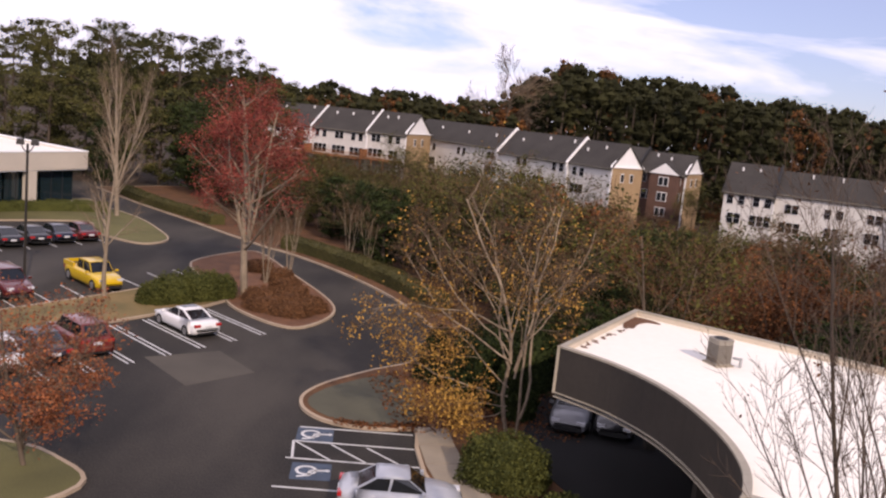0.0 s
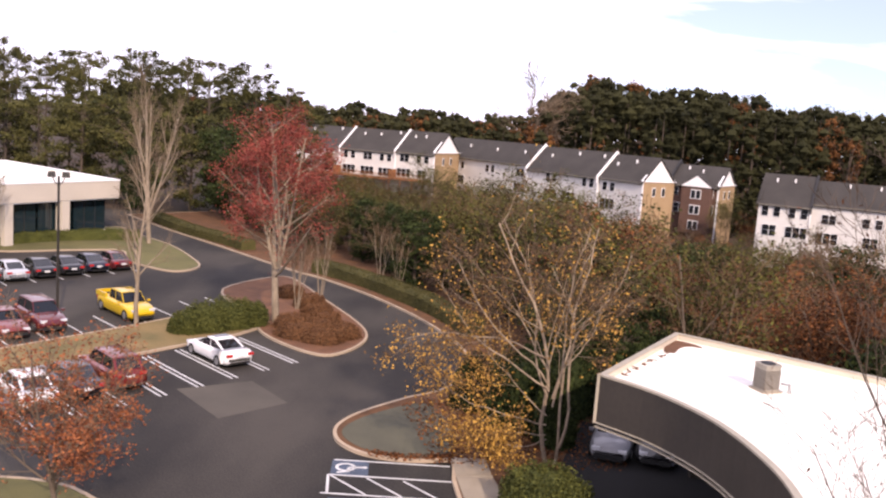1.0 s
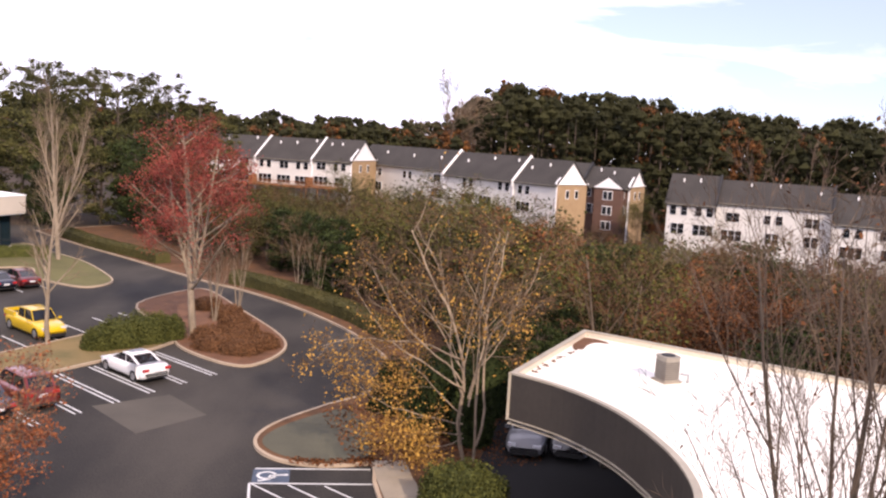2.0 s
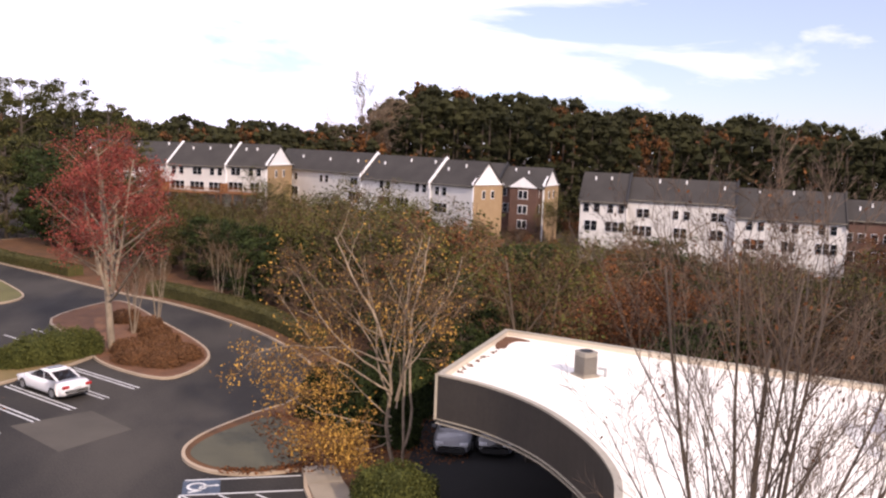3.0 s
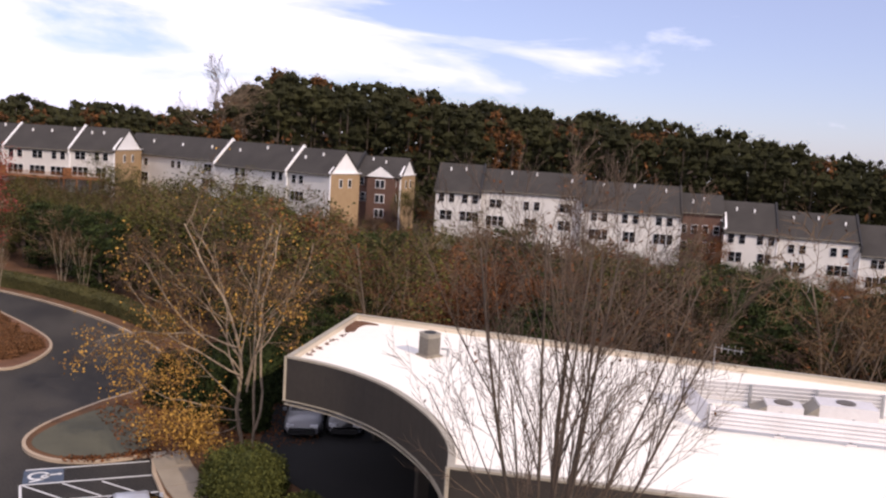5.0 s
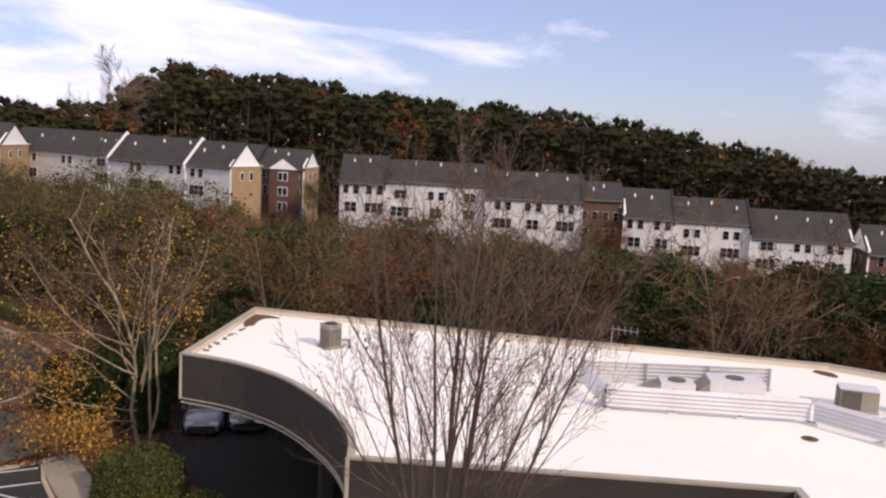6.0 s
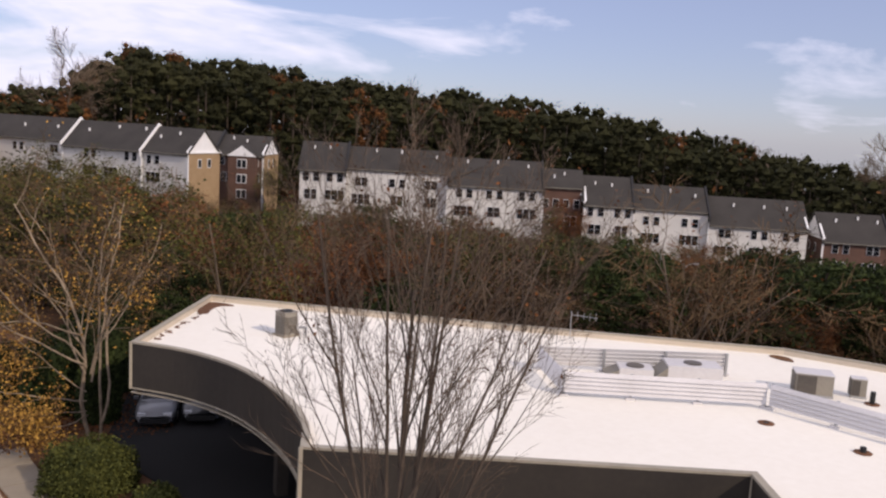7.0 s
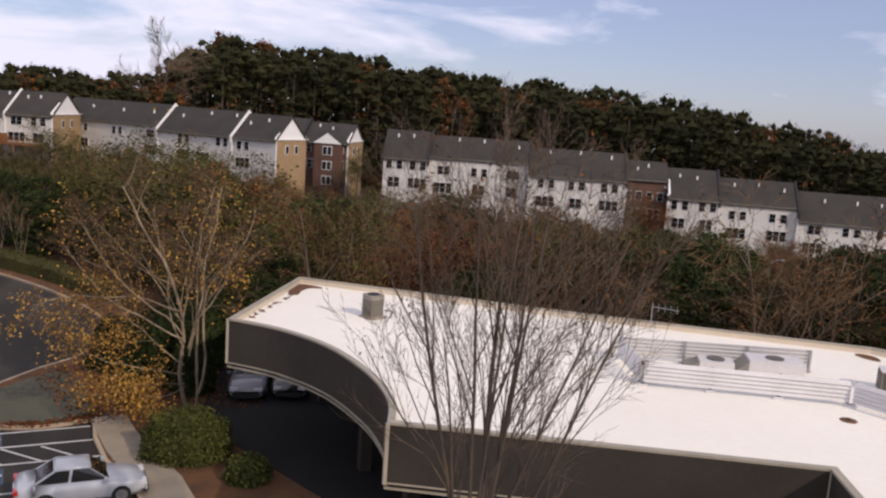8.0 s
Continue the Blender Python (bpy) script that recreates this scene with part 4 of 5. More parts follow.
NOSE_IN = math.degrees(math.atan2(-V.y, -V.x))
P_WHITE, P_YELLOW, P_SILVER = paint("white_paint", (0.78, 0.77, 0.76)), paint("yellow_paint", (0.62, 0.40, 0.01)), paint("silver_paint", (0.42, 0.44, 0.47))
P_RED, P_DARKRED, P_NAVY = paint("red_paint", (0.16, 0.018, 0.015)), paint("maroon_paint", (0.10, 0.014, 0.016)), paint("navy_paint", (0.018, 0.020, 0.035))
P_BLACK, P_GREY = paint("black_paint", (0.016, 0.016, 0.018)), paint("grey_paint", (0.16, 0.16, 0.17))


def stall(k, fwd=3.1):
    """Middle of the near row's bay k, counted from the marked one, fwd metres from the kerb."""
    c = L2T + U * (k + 0.5) + V * fwd
    return at(c.x, c.y, NOSE_IN)


car(stall(1, 3.0), P_WHITE, "white coupe with dark glass roof parked in a bay", 4.75, 1.84, 1.37, belt=0.93, hood=0.84, boot=0.98, cab=(1.05, 0.15, -0.65, -1.72), sunroof=True)
SUV = dict(L=4.6, W=1.85, H=1.72, belt=1.08, hood=1.02, boot=1.10, cab=(1.0, 0.45, -1.75, -2.15), wheel_r=0.36)
car(stall(-2, 2.7), P_RED, "dull red sport utility vehicle parked nose in", **SUV)
car(stall(-3, 2.7), P_NAVY, "dark blue saloon parked nose in")
car(stall(-4, 2.7), P_WHITE, "white saloon parked nose in behind the orange tree")
car(stall(-5, 2.7), P_GREY, "grey saloon parked nose in behind the orange tree")
car(at(-22.13, 59.51, NOSE_IN + 180), P_YELLOW, "bright yellow crew-cab pickup truck in a bay", 5.5, 1.86, 1.72, 1.08, 1.02, 1.02, (1.35, 0.75, -0.85, -1.05), 0.38, True, name="pickup_truck")
for (x, y), pm, lb, kw in (((-25.5, 54.77), P_DARKRED, "maroon sport utility vehicle by the grass strip", SUV), ((-26.74, 52.79), P_RED, "red hatchback by the grass strip", {}), ((-29.3, 48.47), P_GREY, "grey saloon by the grass strip", {})):
    car(at(x, y, NOSE_IN + 180), pm, lb, **kw)
for k, (pm, lb) in enumerate(((P_DARKRED, "maroon saloon in the far bays"), (P_NAVY, "dark blue saloon in the far bays"), (P_BLACK, "black saloon in the far bays"), (P_BLACK, "black saloon in the far bays"), (P_SILVER, "silver saloon in the far bays"), (P_RED, "red saloon in the far bays"))):
    c = R0 - U * (k + 0.5) - V * 2.9
    car(at(c.x, c.y, NOSE_IN), pm, lb)
car(at(0.15, 31.1, 4), P_SILVER, "silver saloon in the accessible bay at the footway", 4.3, 1.76, 1.40, cab=(0.85, 0.2, -0.85, -1.6))
# Both cars get darker paint that carries the shade under the canopy.
car(pose(7.65, 41.7, 0.13, 0, 0, -105), P_GREY, "silver saloon under the office canopy, painted grey for the shade there")
car(pose(9.65, 41.5, 0.13, 0, 0, -105), P_BLACK, "saloon under the office canopy, painted black for the shade there")


# ---- lamps and poles ----
def street_lamp(x, y, h, rz):
    e = thing("street_lamp", pose(x, y, 0.1, 0, 0, rz), "dark bronze lamp post with two box heads", "street lamp")
    part("base", Build().tube((0, 0, 0), (0, 0, 0.7), 0.28, 0.26, 12), M_WALK, e, "round concrete base")
    part("pole", Build().tube((0, 0, 0.7), (0, 0, h), 0.085, 0.07, 8), M_POLE, e)
    for s in (-1, 1):
        part("arm", Build().line([(0, 0, h - 0.55), (s * 0.22, 0, h - 0.35), (s * 0.36, 0, h - 0.05)], [0.035] * 3, 6), M_POLE, e)
        hd = part("lamp_head", Build().box((s * 0.40, 0, h + 0.10), (0.46, 0.40, 0.34), 0, 0.8), M_POLE, e)
        part("lens", Build().box((s * 0.40, 0, h - 0.075), (0.38, 0.30, 0.02)), M_LENS, hd)
    return e


street_lamp(-24.48, 54.8, 9.2, 20)


def utility_pole(x, y, h):
    z = ground_z(x, y)
    e = thing("utility_pole", pose(x, y, z), "weathered pole with a lamp arm among the trees", "utility pole")
    part("pole", Build().line([(0, 0, -0.2), (0, 0, h * 0.5), (0, 0, h)], [0.17, 0.14, 0.11], 8), M_WOODPOLE, e)
    part("lamp_arm", Build().line([(0, 0, h - 0.4), (0.5, -0.1, h - 0.05), (0.9, -0.2, h)], [0.04, 0.035, 0.03], 5), M_STEEL, e)
    part("lamp_head", Build().box((1.1, -0.24, h - 0.02), (0.45, 0.2, 0.14)), M_STEEL, e)


utility_pole(53.0, 57.0, 3.7 - ground_z(53.0, 57.0))


# ---- plants ----
def leaves(b, centres, size, rs, aspect=0.6, vary=0.35, flat=0.0):
    """Small four-cornered leaves, turned at random, round the given centres."""
    c = np.asarray(centres, float)
    n = len(c)
    if not n:
        return b
    a = rs.normal(size=(n, 3))
    a[:, 2] *= 1 - flat
    a /= np.linalg.norm(a, axis=1, keepdims=True) + 1e-9
    t = rs.normal(size=(n, 3))
    t -= a * (a * t).sum(1, keepdims=True)
    t /= np.linalg.norm(t, axis=1, keepdims=True) + 1e-9
    s = size * (1 + vary * rs.uniform(-1, 1, (n, 1)))
    p = np.stack([c - a * s, c + t * s * aspect, c + a * s, c - t * s * aspect], 1).reshape(-1, 3)
    o = len(b.v)
    b.v += [tuple(q) for q in p.tolist()]
    i = (np.arange(n) * 4 + o).tolist()
    b.f += [(k, k + 1, k + 2, k + 3) for k in i]
    return b


def turned(d, rnd, lo, hi):
    d = d.normalized()
    s = d.orthogonal().normalized()
    s.rotate(Matrix.Rotation(rnd.uniform(0, 2 * math.pi), 3, d))
    a = radians(rnd.uniform(lo, hi))
    return (d * math.cos(a) + s * math.sin(a)).normalized()


def limb(wood, twig, rnd, p, d, length, r, level, spec, tips, limbs=None):
    """One limb and all that grows from it. spec: kids by level, angle, lift, wobble."""
    kids, ang, lift, wob = spec["kids"], spec["angle"], spec["lift"], spec["wobble"]
    top = len(kids)
    segs = spec.get("segs", 6) if level == 0 else (4 if level == 1 else (3 if level < top and not spec.get("flat") else 2))
    pts, ds = [p.copy()], [d]
    for i in range(segs):
        d = (d + Vector((rnd.uniform(-1, 1), rnd.uniform(-1, 1), rnd.uniform(-1, 1))) * wob + Vector((0, 0, lift))).normalized()
        p = p + d * (length / segs)
        pts.append(p.copy())
        ds.append(d)
    end = spec.get("end", 0.3) if level == 0 else 0.3
    radii = [r * (1 - (1 - end) * i / segs) for i in range(segs + 1)]
    if level == top and spec.get("flat"):
        side = ds[-1].orthogonal().normalized() * spec["flat"]
        o = len(twig.v)
        twig.v += [tuple(pts[0] - side), tuple(pts[0] + side), tuple(pts[-1] + side * 0.4), tuple(pts[-1] - side * 0.4)]
        twig.f.append((o, o + 1, o + 2, o + 3))
    elif level == 1 and limbs is not None:
        limbs.append(Build().line(pts, radii, 6))
    else:
        (wood if level < spec.get("thick", 2) else twig).line(pts, radii, (8, 6, 3 if spec.get("flat") else 4, 3, 3, 3)[level])
    if level >= top:
        tips.append((pts[-1], ds[-1], length))
        return
    first = spec.get("first", 0.35) if level == 0 else 0.22
    for k in range(kids[level]):
        u = first + (1 - first) * (k + rnd.uniform(0.1, 0.9)) / kids[level]
        i = min(int(u * segs), segs - 1)
        q = pts[i].lerp(pts[i + 1], u * segs - i)
        nd = turned(ds[i + 1], rnd, *ang[level])
        ln = length * spec["ratio"][level] * (1.15 - spec.get("cone", 0.55) * u) * rnd.uniform(0.8, 1.2)
        limb(wood, twig, rnd, q, nd, ln, max(radii[i] * spec.get("thin", 0.5), spec.get("least", 0.010)), level + 1, spec, tips, limbs)
    tips.append((pts[-1], ds[-1], length * 0.3))


def tree(name, m, label, seed, stems, spec, bark, twig_m, leaf=None, category="tree", group="", split=True):
    """stems: base offset, direction, length, radius. leaf: (material, how many a tip, size, spread, choose, label)."""
    rnd = random.Random(seed)
    rs = np.random.RandomState(seed)
    e = thing(name, m, label, category, group)
    wood, twig, tips = Build(), Build(), []
    for p, d, ln, r in stems:
        if split:
            wood, limbs = Build(), []
            limb(wood, twig, rnd, Vector(p), Vector(d).normalized(), ln, r, 0, spec, tips, limbs)
            t = part("trunk", wood, bark, e, "", True)
            for q in limbs:
                part("limb", q, bark, t, "", True)
        else:
            limb(wood, twig, rnd, Vector(p), Vector(d).normalized(), ln, r, 0, spec, tips)
    if not split:
        part("trunk", wood, bark, e, "", True)
    if twig.v:
        part("twig_mass", twig, twig_m, e, "fine bare twigs")["kind"] = "stuff"
    if leaf:
        lm, per, size, spread, choose, lab = leaf
        cs = []
        for p, d, ln in tips:
            k = per * choose(p)
            k = int(k) + (rs.uniform() < k - int(k))
            for _ in range(k):
                cs.append(np.array(p) - np.array(d) * ln * rs.uniform(0, 0.9) + rs.normal(size=3) * spread)
        if cs:
            part("crown", leaves(Build(), cs, size, rs), lm, e, lab)
    return e


SPEC_OPEN = dict(kids=(9, 6, 5, 3), angle=((28, 52), (25, 55), (25, 60), (25, 60)), lift=0.05, wobble=0.10, ratio=(0.55, 0.55, 0.55, 0.55), first=0.28, thin=0.5, least=0.009, thick=2)
SPEC_VASE = dict(kids=(7, 6, 5, 3), angle=((16, 34), (18, 38), (20, 42), (22, 50)), lift=0.10, wobble=0.07, ratio=(0.62, 0.60, 0.50, 0.50), first=0.2, thin=0.55, least=0.007, thick=2)
SPEC_WOOD = dict(kids=(8, 6, 5), angle=((25, 55), (25, 55), (25, 60)), lift=0.05, wobble=0.12, ratio=(0.55, 0.55, 0.6), first=0.15, thin=0.5, least=0.012, thick=2, flat=0.016)

# red maple in the island
tree("red_maple", pose(-12.18, 60.14, 0.1) @ Matrix.Diagonal((1.28, 1.28, 1.08, 1)), "tall maple with sparse red leaves and pale trunk", 21,
     [((0, 0, 0), (-0.02, 0.01, 1), 12.4, 0.20), ((0.02, 0, 3.4), (0.22, 0.05, 1), 8.2, 0.10), ((-0.05, 0, 3.0), (-0.26, -0.05, 1), 8.0, 0.10), ((0, 0.05, 3.8), (-0.05, 0.26, 1), 7.8, 0.08), ((0, -0.05, 3.6), (0.08, -0.28, 1), 7.4, 0.08)],
     dict(SPEC_OPEN, kids=(11, 7, 4, 3), angle=((34, 60), (25, 50), (25, 60), (25, 60)), ratio=(0.46, 0.50, 0.5, 0.5), first=0.16, cone=0.86, wobble=0.06), M_BARK_PALE, M_TWIG_GREY,
     (M_RED, 3.2, 0.052, 0.26, lambda p: (0.8 if p.z < 6.5 else 0.95 if p.z < 8.5 else 1.25), "red autumn leaves"))
# river birch by the footway
tree("river_birch", pose(4.34, 38.71, 0.12), "many-stemmed birch with bare limbs and golden leaves", 8,
     [((0, 0, 0), (-0.06, 0.02, 1), 10.8, 0.10), ((0.4, 0.1, 0), (0.16, 0.06, 1), 10.4, 0.07), ((0.5, 0.1, 0.8), (0.46, 0.08, 1), 10.2, 0.066), ((0.05, 0.0, 2.6), (0.16, 0.1, 1), 8.4, 0.048), ((-0.2, 0, 3.0), (-0.34, 0.05, 1), 8.0, 0.050), ((-0.25, -0.1, 3.6), (-0.62, -0.1, 1), 7.2, 0.044), ((0.0, -0.1, 3.0), (0.10, -0.3, 1), 7.4, 0.040), ((-0.15, 0.1, 3.2), (-0.15, 0.4, 1), 7.2, 0.040), ((-0.3, 0.1, 4.2), (-0.95, 0.1, 1), 6.4, 0.038), ((0.5, 0.1, 4.4), (0.62, 0.2, 1), 4.8, 0.032),
      ((-0.2, -0.1, 3.4), (-1.3, -0.15, 0.46), 6.6, 0.046), ((-0.25, 0.1, 4.6), (-1.25, 0.2, 0.62), 6.4, 0.042), ((-0.15, 0, 1.8), (-1.0, -0.3, 0.28), 5.4, 0.036), ((-0.15, 0, 2.2), (-0.8, 0.1, 0.36), 4.8, 0.034), ((-0.15, -0.1, 1.4), (-0.7, -0.5, 0.22), 4.2, 0.032), ((-0.1, -0.1, 1.2), (-0.25, -0.9, 0.30), 3.2, 0.030)],
     dict(SPEC_OPEN, kids=(9, 6, 5, 3), angle=((24, 58), (25, 60), (25, 65), (25, 70)), lift=0.010, wobble=0.25, segs=12, ratio=(0.32, 0.52, 0.52, 0.55), first=0.30, thin=0.38, least=0.008), M_BARK_BIRCH, M_TWIG_BIRCH,
     (M_YELLOW, 1.0, 0.062, 0.30, lambda p: (1.15 if p.z < 4.2 and p.x < 1.2 else 0.55 if p.z < 6.8 and p.x < 2.6 else 0.12), "golden yellow leaves"))
# orange young tree by the corner bed
tree("young_maple", pose(-13.05, 31.34, 0.1) @ Matrix.Diagonal((1.3, 1.3, 0.98, 1)), "small tree with orange-red leaves over the corner bed", 31,
     [((0, 0, 0), (-0.03, 0, 1), 5.8, 0.07), ((0, 0, 0.9), (-0.45, 0.1, 1), 4.8, 0.045), ((0, 0, 1.0), (0.42, 0.05, 1), 4.6, 0.045), ((0, 0, 1.1), (0.05, -0.4, 1), 4.4, 0.04), ((0, 0, 0.7), (-0.9, -0.2, 0.8), 3.4, 0.035), ((0, 0, 0.8), (0.9, -0.1, 0.8), 3.2, 0.035), ((0, 0, 0.6), (0.3, -0.9, 0.7), 3.0, 0.03), ((0, 0, 0.6), (-0.3, 0.9, 0.8), 3.2, 0.03)],
     dict(SPEC_VASE, angle=((25, 50), (22, 50), (22, 55), (22, 55)), kids=(9, 6, 4, 3), ratio=(0.46, 0.5, 0.5, 0.5), thin=0.45, least=0.006, wobble=0.10), M_BARK, M_TWIG_GREY,
     (M_ORANGE, 1.35, 0.050, 0.16, lambda p: 0.55 if p.z > 4.6 else 1.0 if p.z > 0.5 else 0.4, "orange-red leaves"))
# bare tree before the office
tree("bare_maple", pose(7.35, 14.0, 0.1) @ Matrix.Diagonal((0.94, 0.94, 1.04, 1)), "tall leafless tree with upswept grey branches by the office", 5,
     [((0, 0, 0), (0.03, 0.01, 1), 10.8, 0.11), ((0, 0, 4.0), (0.17, 0.02, 1), 8.1, 0.060), ((0, 0, 4.2), (-0.17, 0.05, 1), 8.0, 0.058), ((0, 0, 4.6), (0.46, -0.2, 1), 7.0, 0.052), ((0, 0, 4.4), (-0.30, -0.08, 1), 5.6, 0.042), ((0, 0, 5.0), (0.05, 0.22, 1), 7.3, 0.052), ((0, 0, 5.2), (0.62, 0.05, 1), 7.2, 0.045), ((0, 0, 5.4), (0.34, 0.15, 1), 6.8, 0.045), ((0, 0, 5.0), (-0.05, -0.2, 1), 7.2, 0.045)],
     dict(SPEC_VASE, kids=(8, 6, 5, 3), angle=((14, 32), (16, 36), (18, 40), (22, 45)), lift=0.06, ratio=(0.40, 0.52, 0.5, 0.5), first=0.25, least=0.0050, thin=0.46), M_BARK_DARK, M_TWIG_DARK,
     (M_RUST, 0.03, 0.04, 0.1, lambda p: 1.0 if p.z > 9 else 0.3, "few dry clinging leaves"))
# bare trees of the car park
tree("bare_tree", pose(-20.06, 56.13, 0.1), "leafless young tree with pale bark in the grass strip", 41, [((0, 0, 0), (0, 0, 1), 8.4, 0.15)], dict(SPEC_OPEN, kids=(13, 6, 4, 2), angle=((25, 45), (22, 45), (25, 55), (25, 55)), ratio=(0.42, 0.52, 0.5, 0.5), lift=0.08), M_BARK_PALE, M_TWIG_GREY)
tree("bare_tree", pose(-31.83, 89.04, 0.1), "tall leafless tree with pale limbs on the office lawn", 43, [((0, 0, 0), (0, 0, 1), 13.8, 0.24), ((0, 0, 3), (0.3, 0, 1), 10, 0.13), ((0, 0, 3.2), (-0.3, 0.1, 1), 9.6, 0.13)], dict(SPEC_VASE, kids=(9, 6, 4, 3), ratio=(0.42, 0.55, 0.5, 0.5), least=0.015), M_BARK_PALE, M_TWIG_GREY)
tree("bare_tree", pose(-41.06, 77.18, 0.0), "small leafless tree beside the cream office", 47, [((0, 0, 0), (0, 0, 1), 6.8, 0.11)], dict(SPEC_VASE, kids=(9, 6, 4, 2), ratio=(0.5, 0.55, 0.5, 0.5), least=0.012), M_BARK_PALE, M_TWIG_GREY)
myrtle = tree("crape_myrtle", pose(-11.68, 64.69, 0.1), "leafless multi-stemmed ornamental tree with tan bark", 51,
              [((0.1 * math.cos(a), 0.1 * math.sin(a), 0), (0.20 * math.cos(a), 0.20 * math.sin(a), 1), 4.4, 0.036) for a in (0, 1.3, 2.5, 3.8, 5.0)], dict(SPEC_VASE, kids=(5, 5, 3), ratio=(0.42, 0.5, 0.5), least=0.012, first=0.4), M_BARK_PALE, M_TWIG_BIRCH, group="crape myrtles")
for x, y, s, r in ((-10.69, 68.49, 1.05, 70), (-13, 71.07, 0.95, 150), (-6.98, 76.35, 1.0, 30), (-5.14, 73.92, 0.95, 200), (-19.87, 90.32, 1.0, 110)):
    copy_thing(myrtle, pose(x, y, 0.08, 0, 0, r) @ Matrix.Diagonal((s, s, s, 1)))


# ---- shrubs and hedges ----
def mound(name, x, y, z, rx, ry, rz, lm, label, seed, count, size=0.09, rot=0.0, category="shrub", group=""):
    rs = np.random.RandomState(seed)
    e = thing(name, pose(x, y, z, 0, 0, rot), label, category, group)
    core = Build()
    rows, cols = 7, 14
    for i in range(rows):
        t = math.pi / 2 * i / (rows - 1)
        for k in range(cols):
            a = 2 * math.pi * k / cols
            w = 0.84 * (1 + 0.10 * noise.noise((x + math.cos(a) * 2, y + math.sin(a) * 2, i * 0.6)))
            core.v.append((rx * w * math.cos(t) ** 0.6 * math.cos(a), ry * w * math.cos(t) ** 0.6 * math.sin(a), rz * w * math.sin(t)))
    for i in range(rows - 1):
        for k in range(cols):
            core.f.append((i * cols + k, i * cols + (k + 1) % cols, (i + 1) * cols + (k + 1) % cols, (i + 1) * cols + k))
    part("core", core, lm, e, "", True)
    a = rs.uniform(0, 2 * math.pi, count)
    t = np.arcsin(rs.uniform(0, 1, count))
    lump = np.array([1 + 0.14 * noise.noise((x + 1.7 * math.cos(i) * 1.2, y + 1.7 * math.sin(i), 2.2 * j)) for i, j in zip(a, t)])
    w = (0.82 + 0.24 * rs.uniform(0, 1, count) ** 1.5) * lump
    c = np.stack([rx * w * np.cos(t) ** 0.6 * np.cos(a), ry * w * np.cos(t) ** 0.6 * np.sin(a), rz * w * np.sin(t)], 1)
    part("foliage", leaves(Build(), c, size, rs), lm, e)
    return e


for i, (x, y, rx, ry, rz) in enumerate(((-15.88, 56.87, 1.5, 1.35, 1.75), (-14.68, 58.08, 1.5, 1.35, 1.85), (-13.76, 59.19, 1.3, 1.2, 1.5), (-16.8, 55.86, 1.1, 1.0, 1.25))):
    mound("green_shrub", x, y, 0.1, rx, ry, rz, M_SHRUB, "rounded olive-green evergreen shrub in the grass strip", 60 + i, 5200, 0.062, group="green shrubs")
for i, (x, y, rx, ry, rz) in enumerate(((-9.97, 56.89, 1.5, 1.1, 0.95), (-8.36, 56.26, 1.4, 1.2, 0.95), (-7.34, 57.77, 1.2, 1.2, 0.9), (-8.77, 58.5, 1.4, 1.2, 1.0), (-10.76, 59.21, 1.3, 1.2, 0.9), (-9.96, 63.18, 1.2, 1.3, 0.9), (-11.04, 66.1, 1.2, 1.3, 0.9), (-13.16, 69.08, 1.2, 1.4, 0.8), (-8.99, 61.15, 1.2, 1.2, 0.85))):
    mound("brown_shrub", x, y, 0.1, rx, ry, rz, M_BROWNSHRUB, "low russet-brown shrub on pine straw in the island", 70 + i, 4200, 0.055, group="island shrubs")
mound("holly_bush", 3.92, 34.06, 0.1, 1.75, 1.6, 1.75, M_SHRUB, "large round dark olive bush beside the footway", 90, 9500, 0.060)
# Dark planting by the office, placed also to block sky light reaching the canopy.
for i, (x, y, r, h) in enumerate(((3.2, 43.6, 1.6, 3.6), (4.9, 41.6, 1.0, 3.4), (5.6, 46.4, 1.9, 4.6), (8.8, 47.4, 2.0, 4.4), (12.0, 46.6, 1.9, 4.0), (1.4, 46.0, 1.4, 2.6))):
    mound("evergreen_shrub", x, y, 0.1, r, r, h, M_CEDAR, "tall dark evergreen shrub in the shade of the office, also blocking sky light", 95 + i, 3600, 0.10, group="evergreen shrubs")
mound("holly_bush", 5.9, 31.2, 0.1, 0.9, 0.9, 0.9, M_SHRUB, "small dark olive bush before the office", 91, 1500, 0.08)


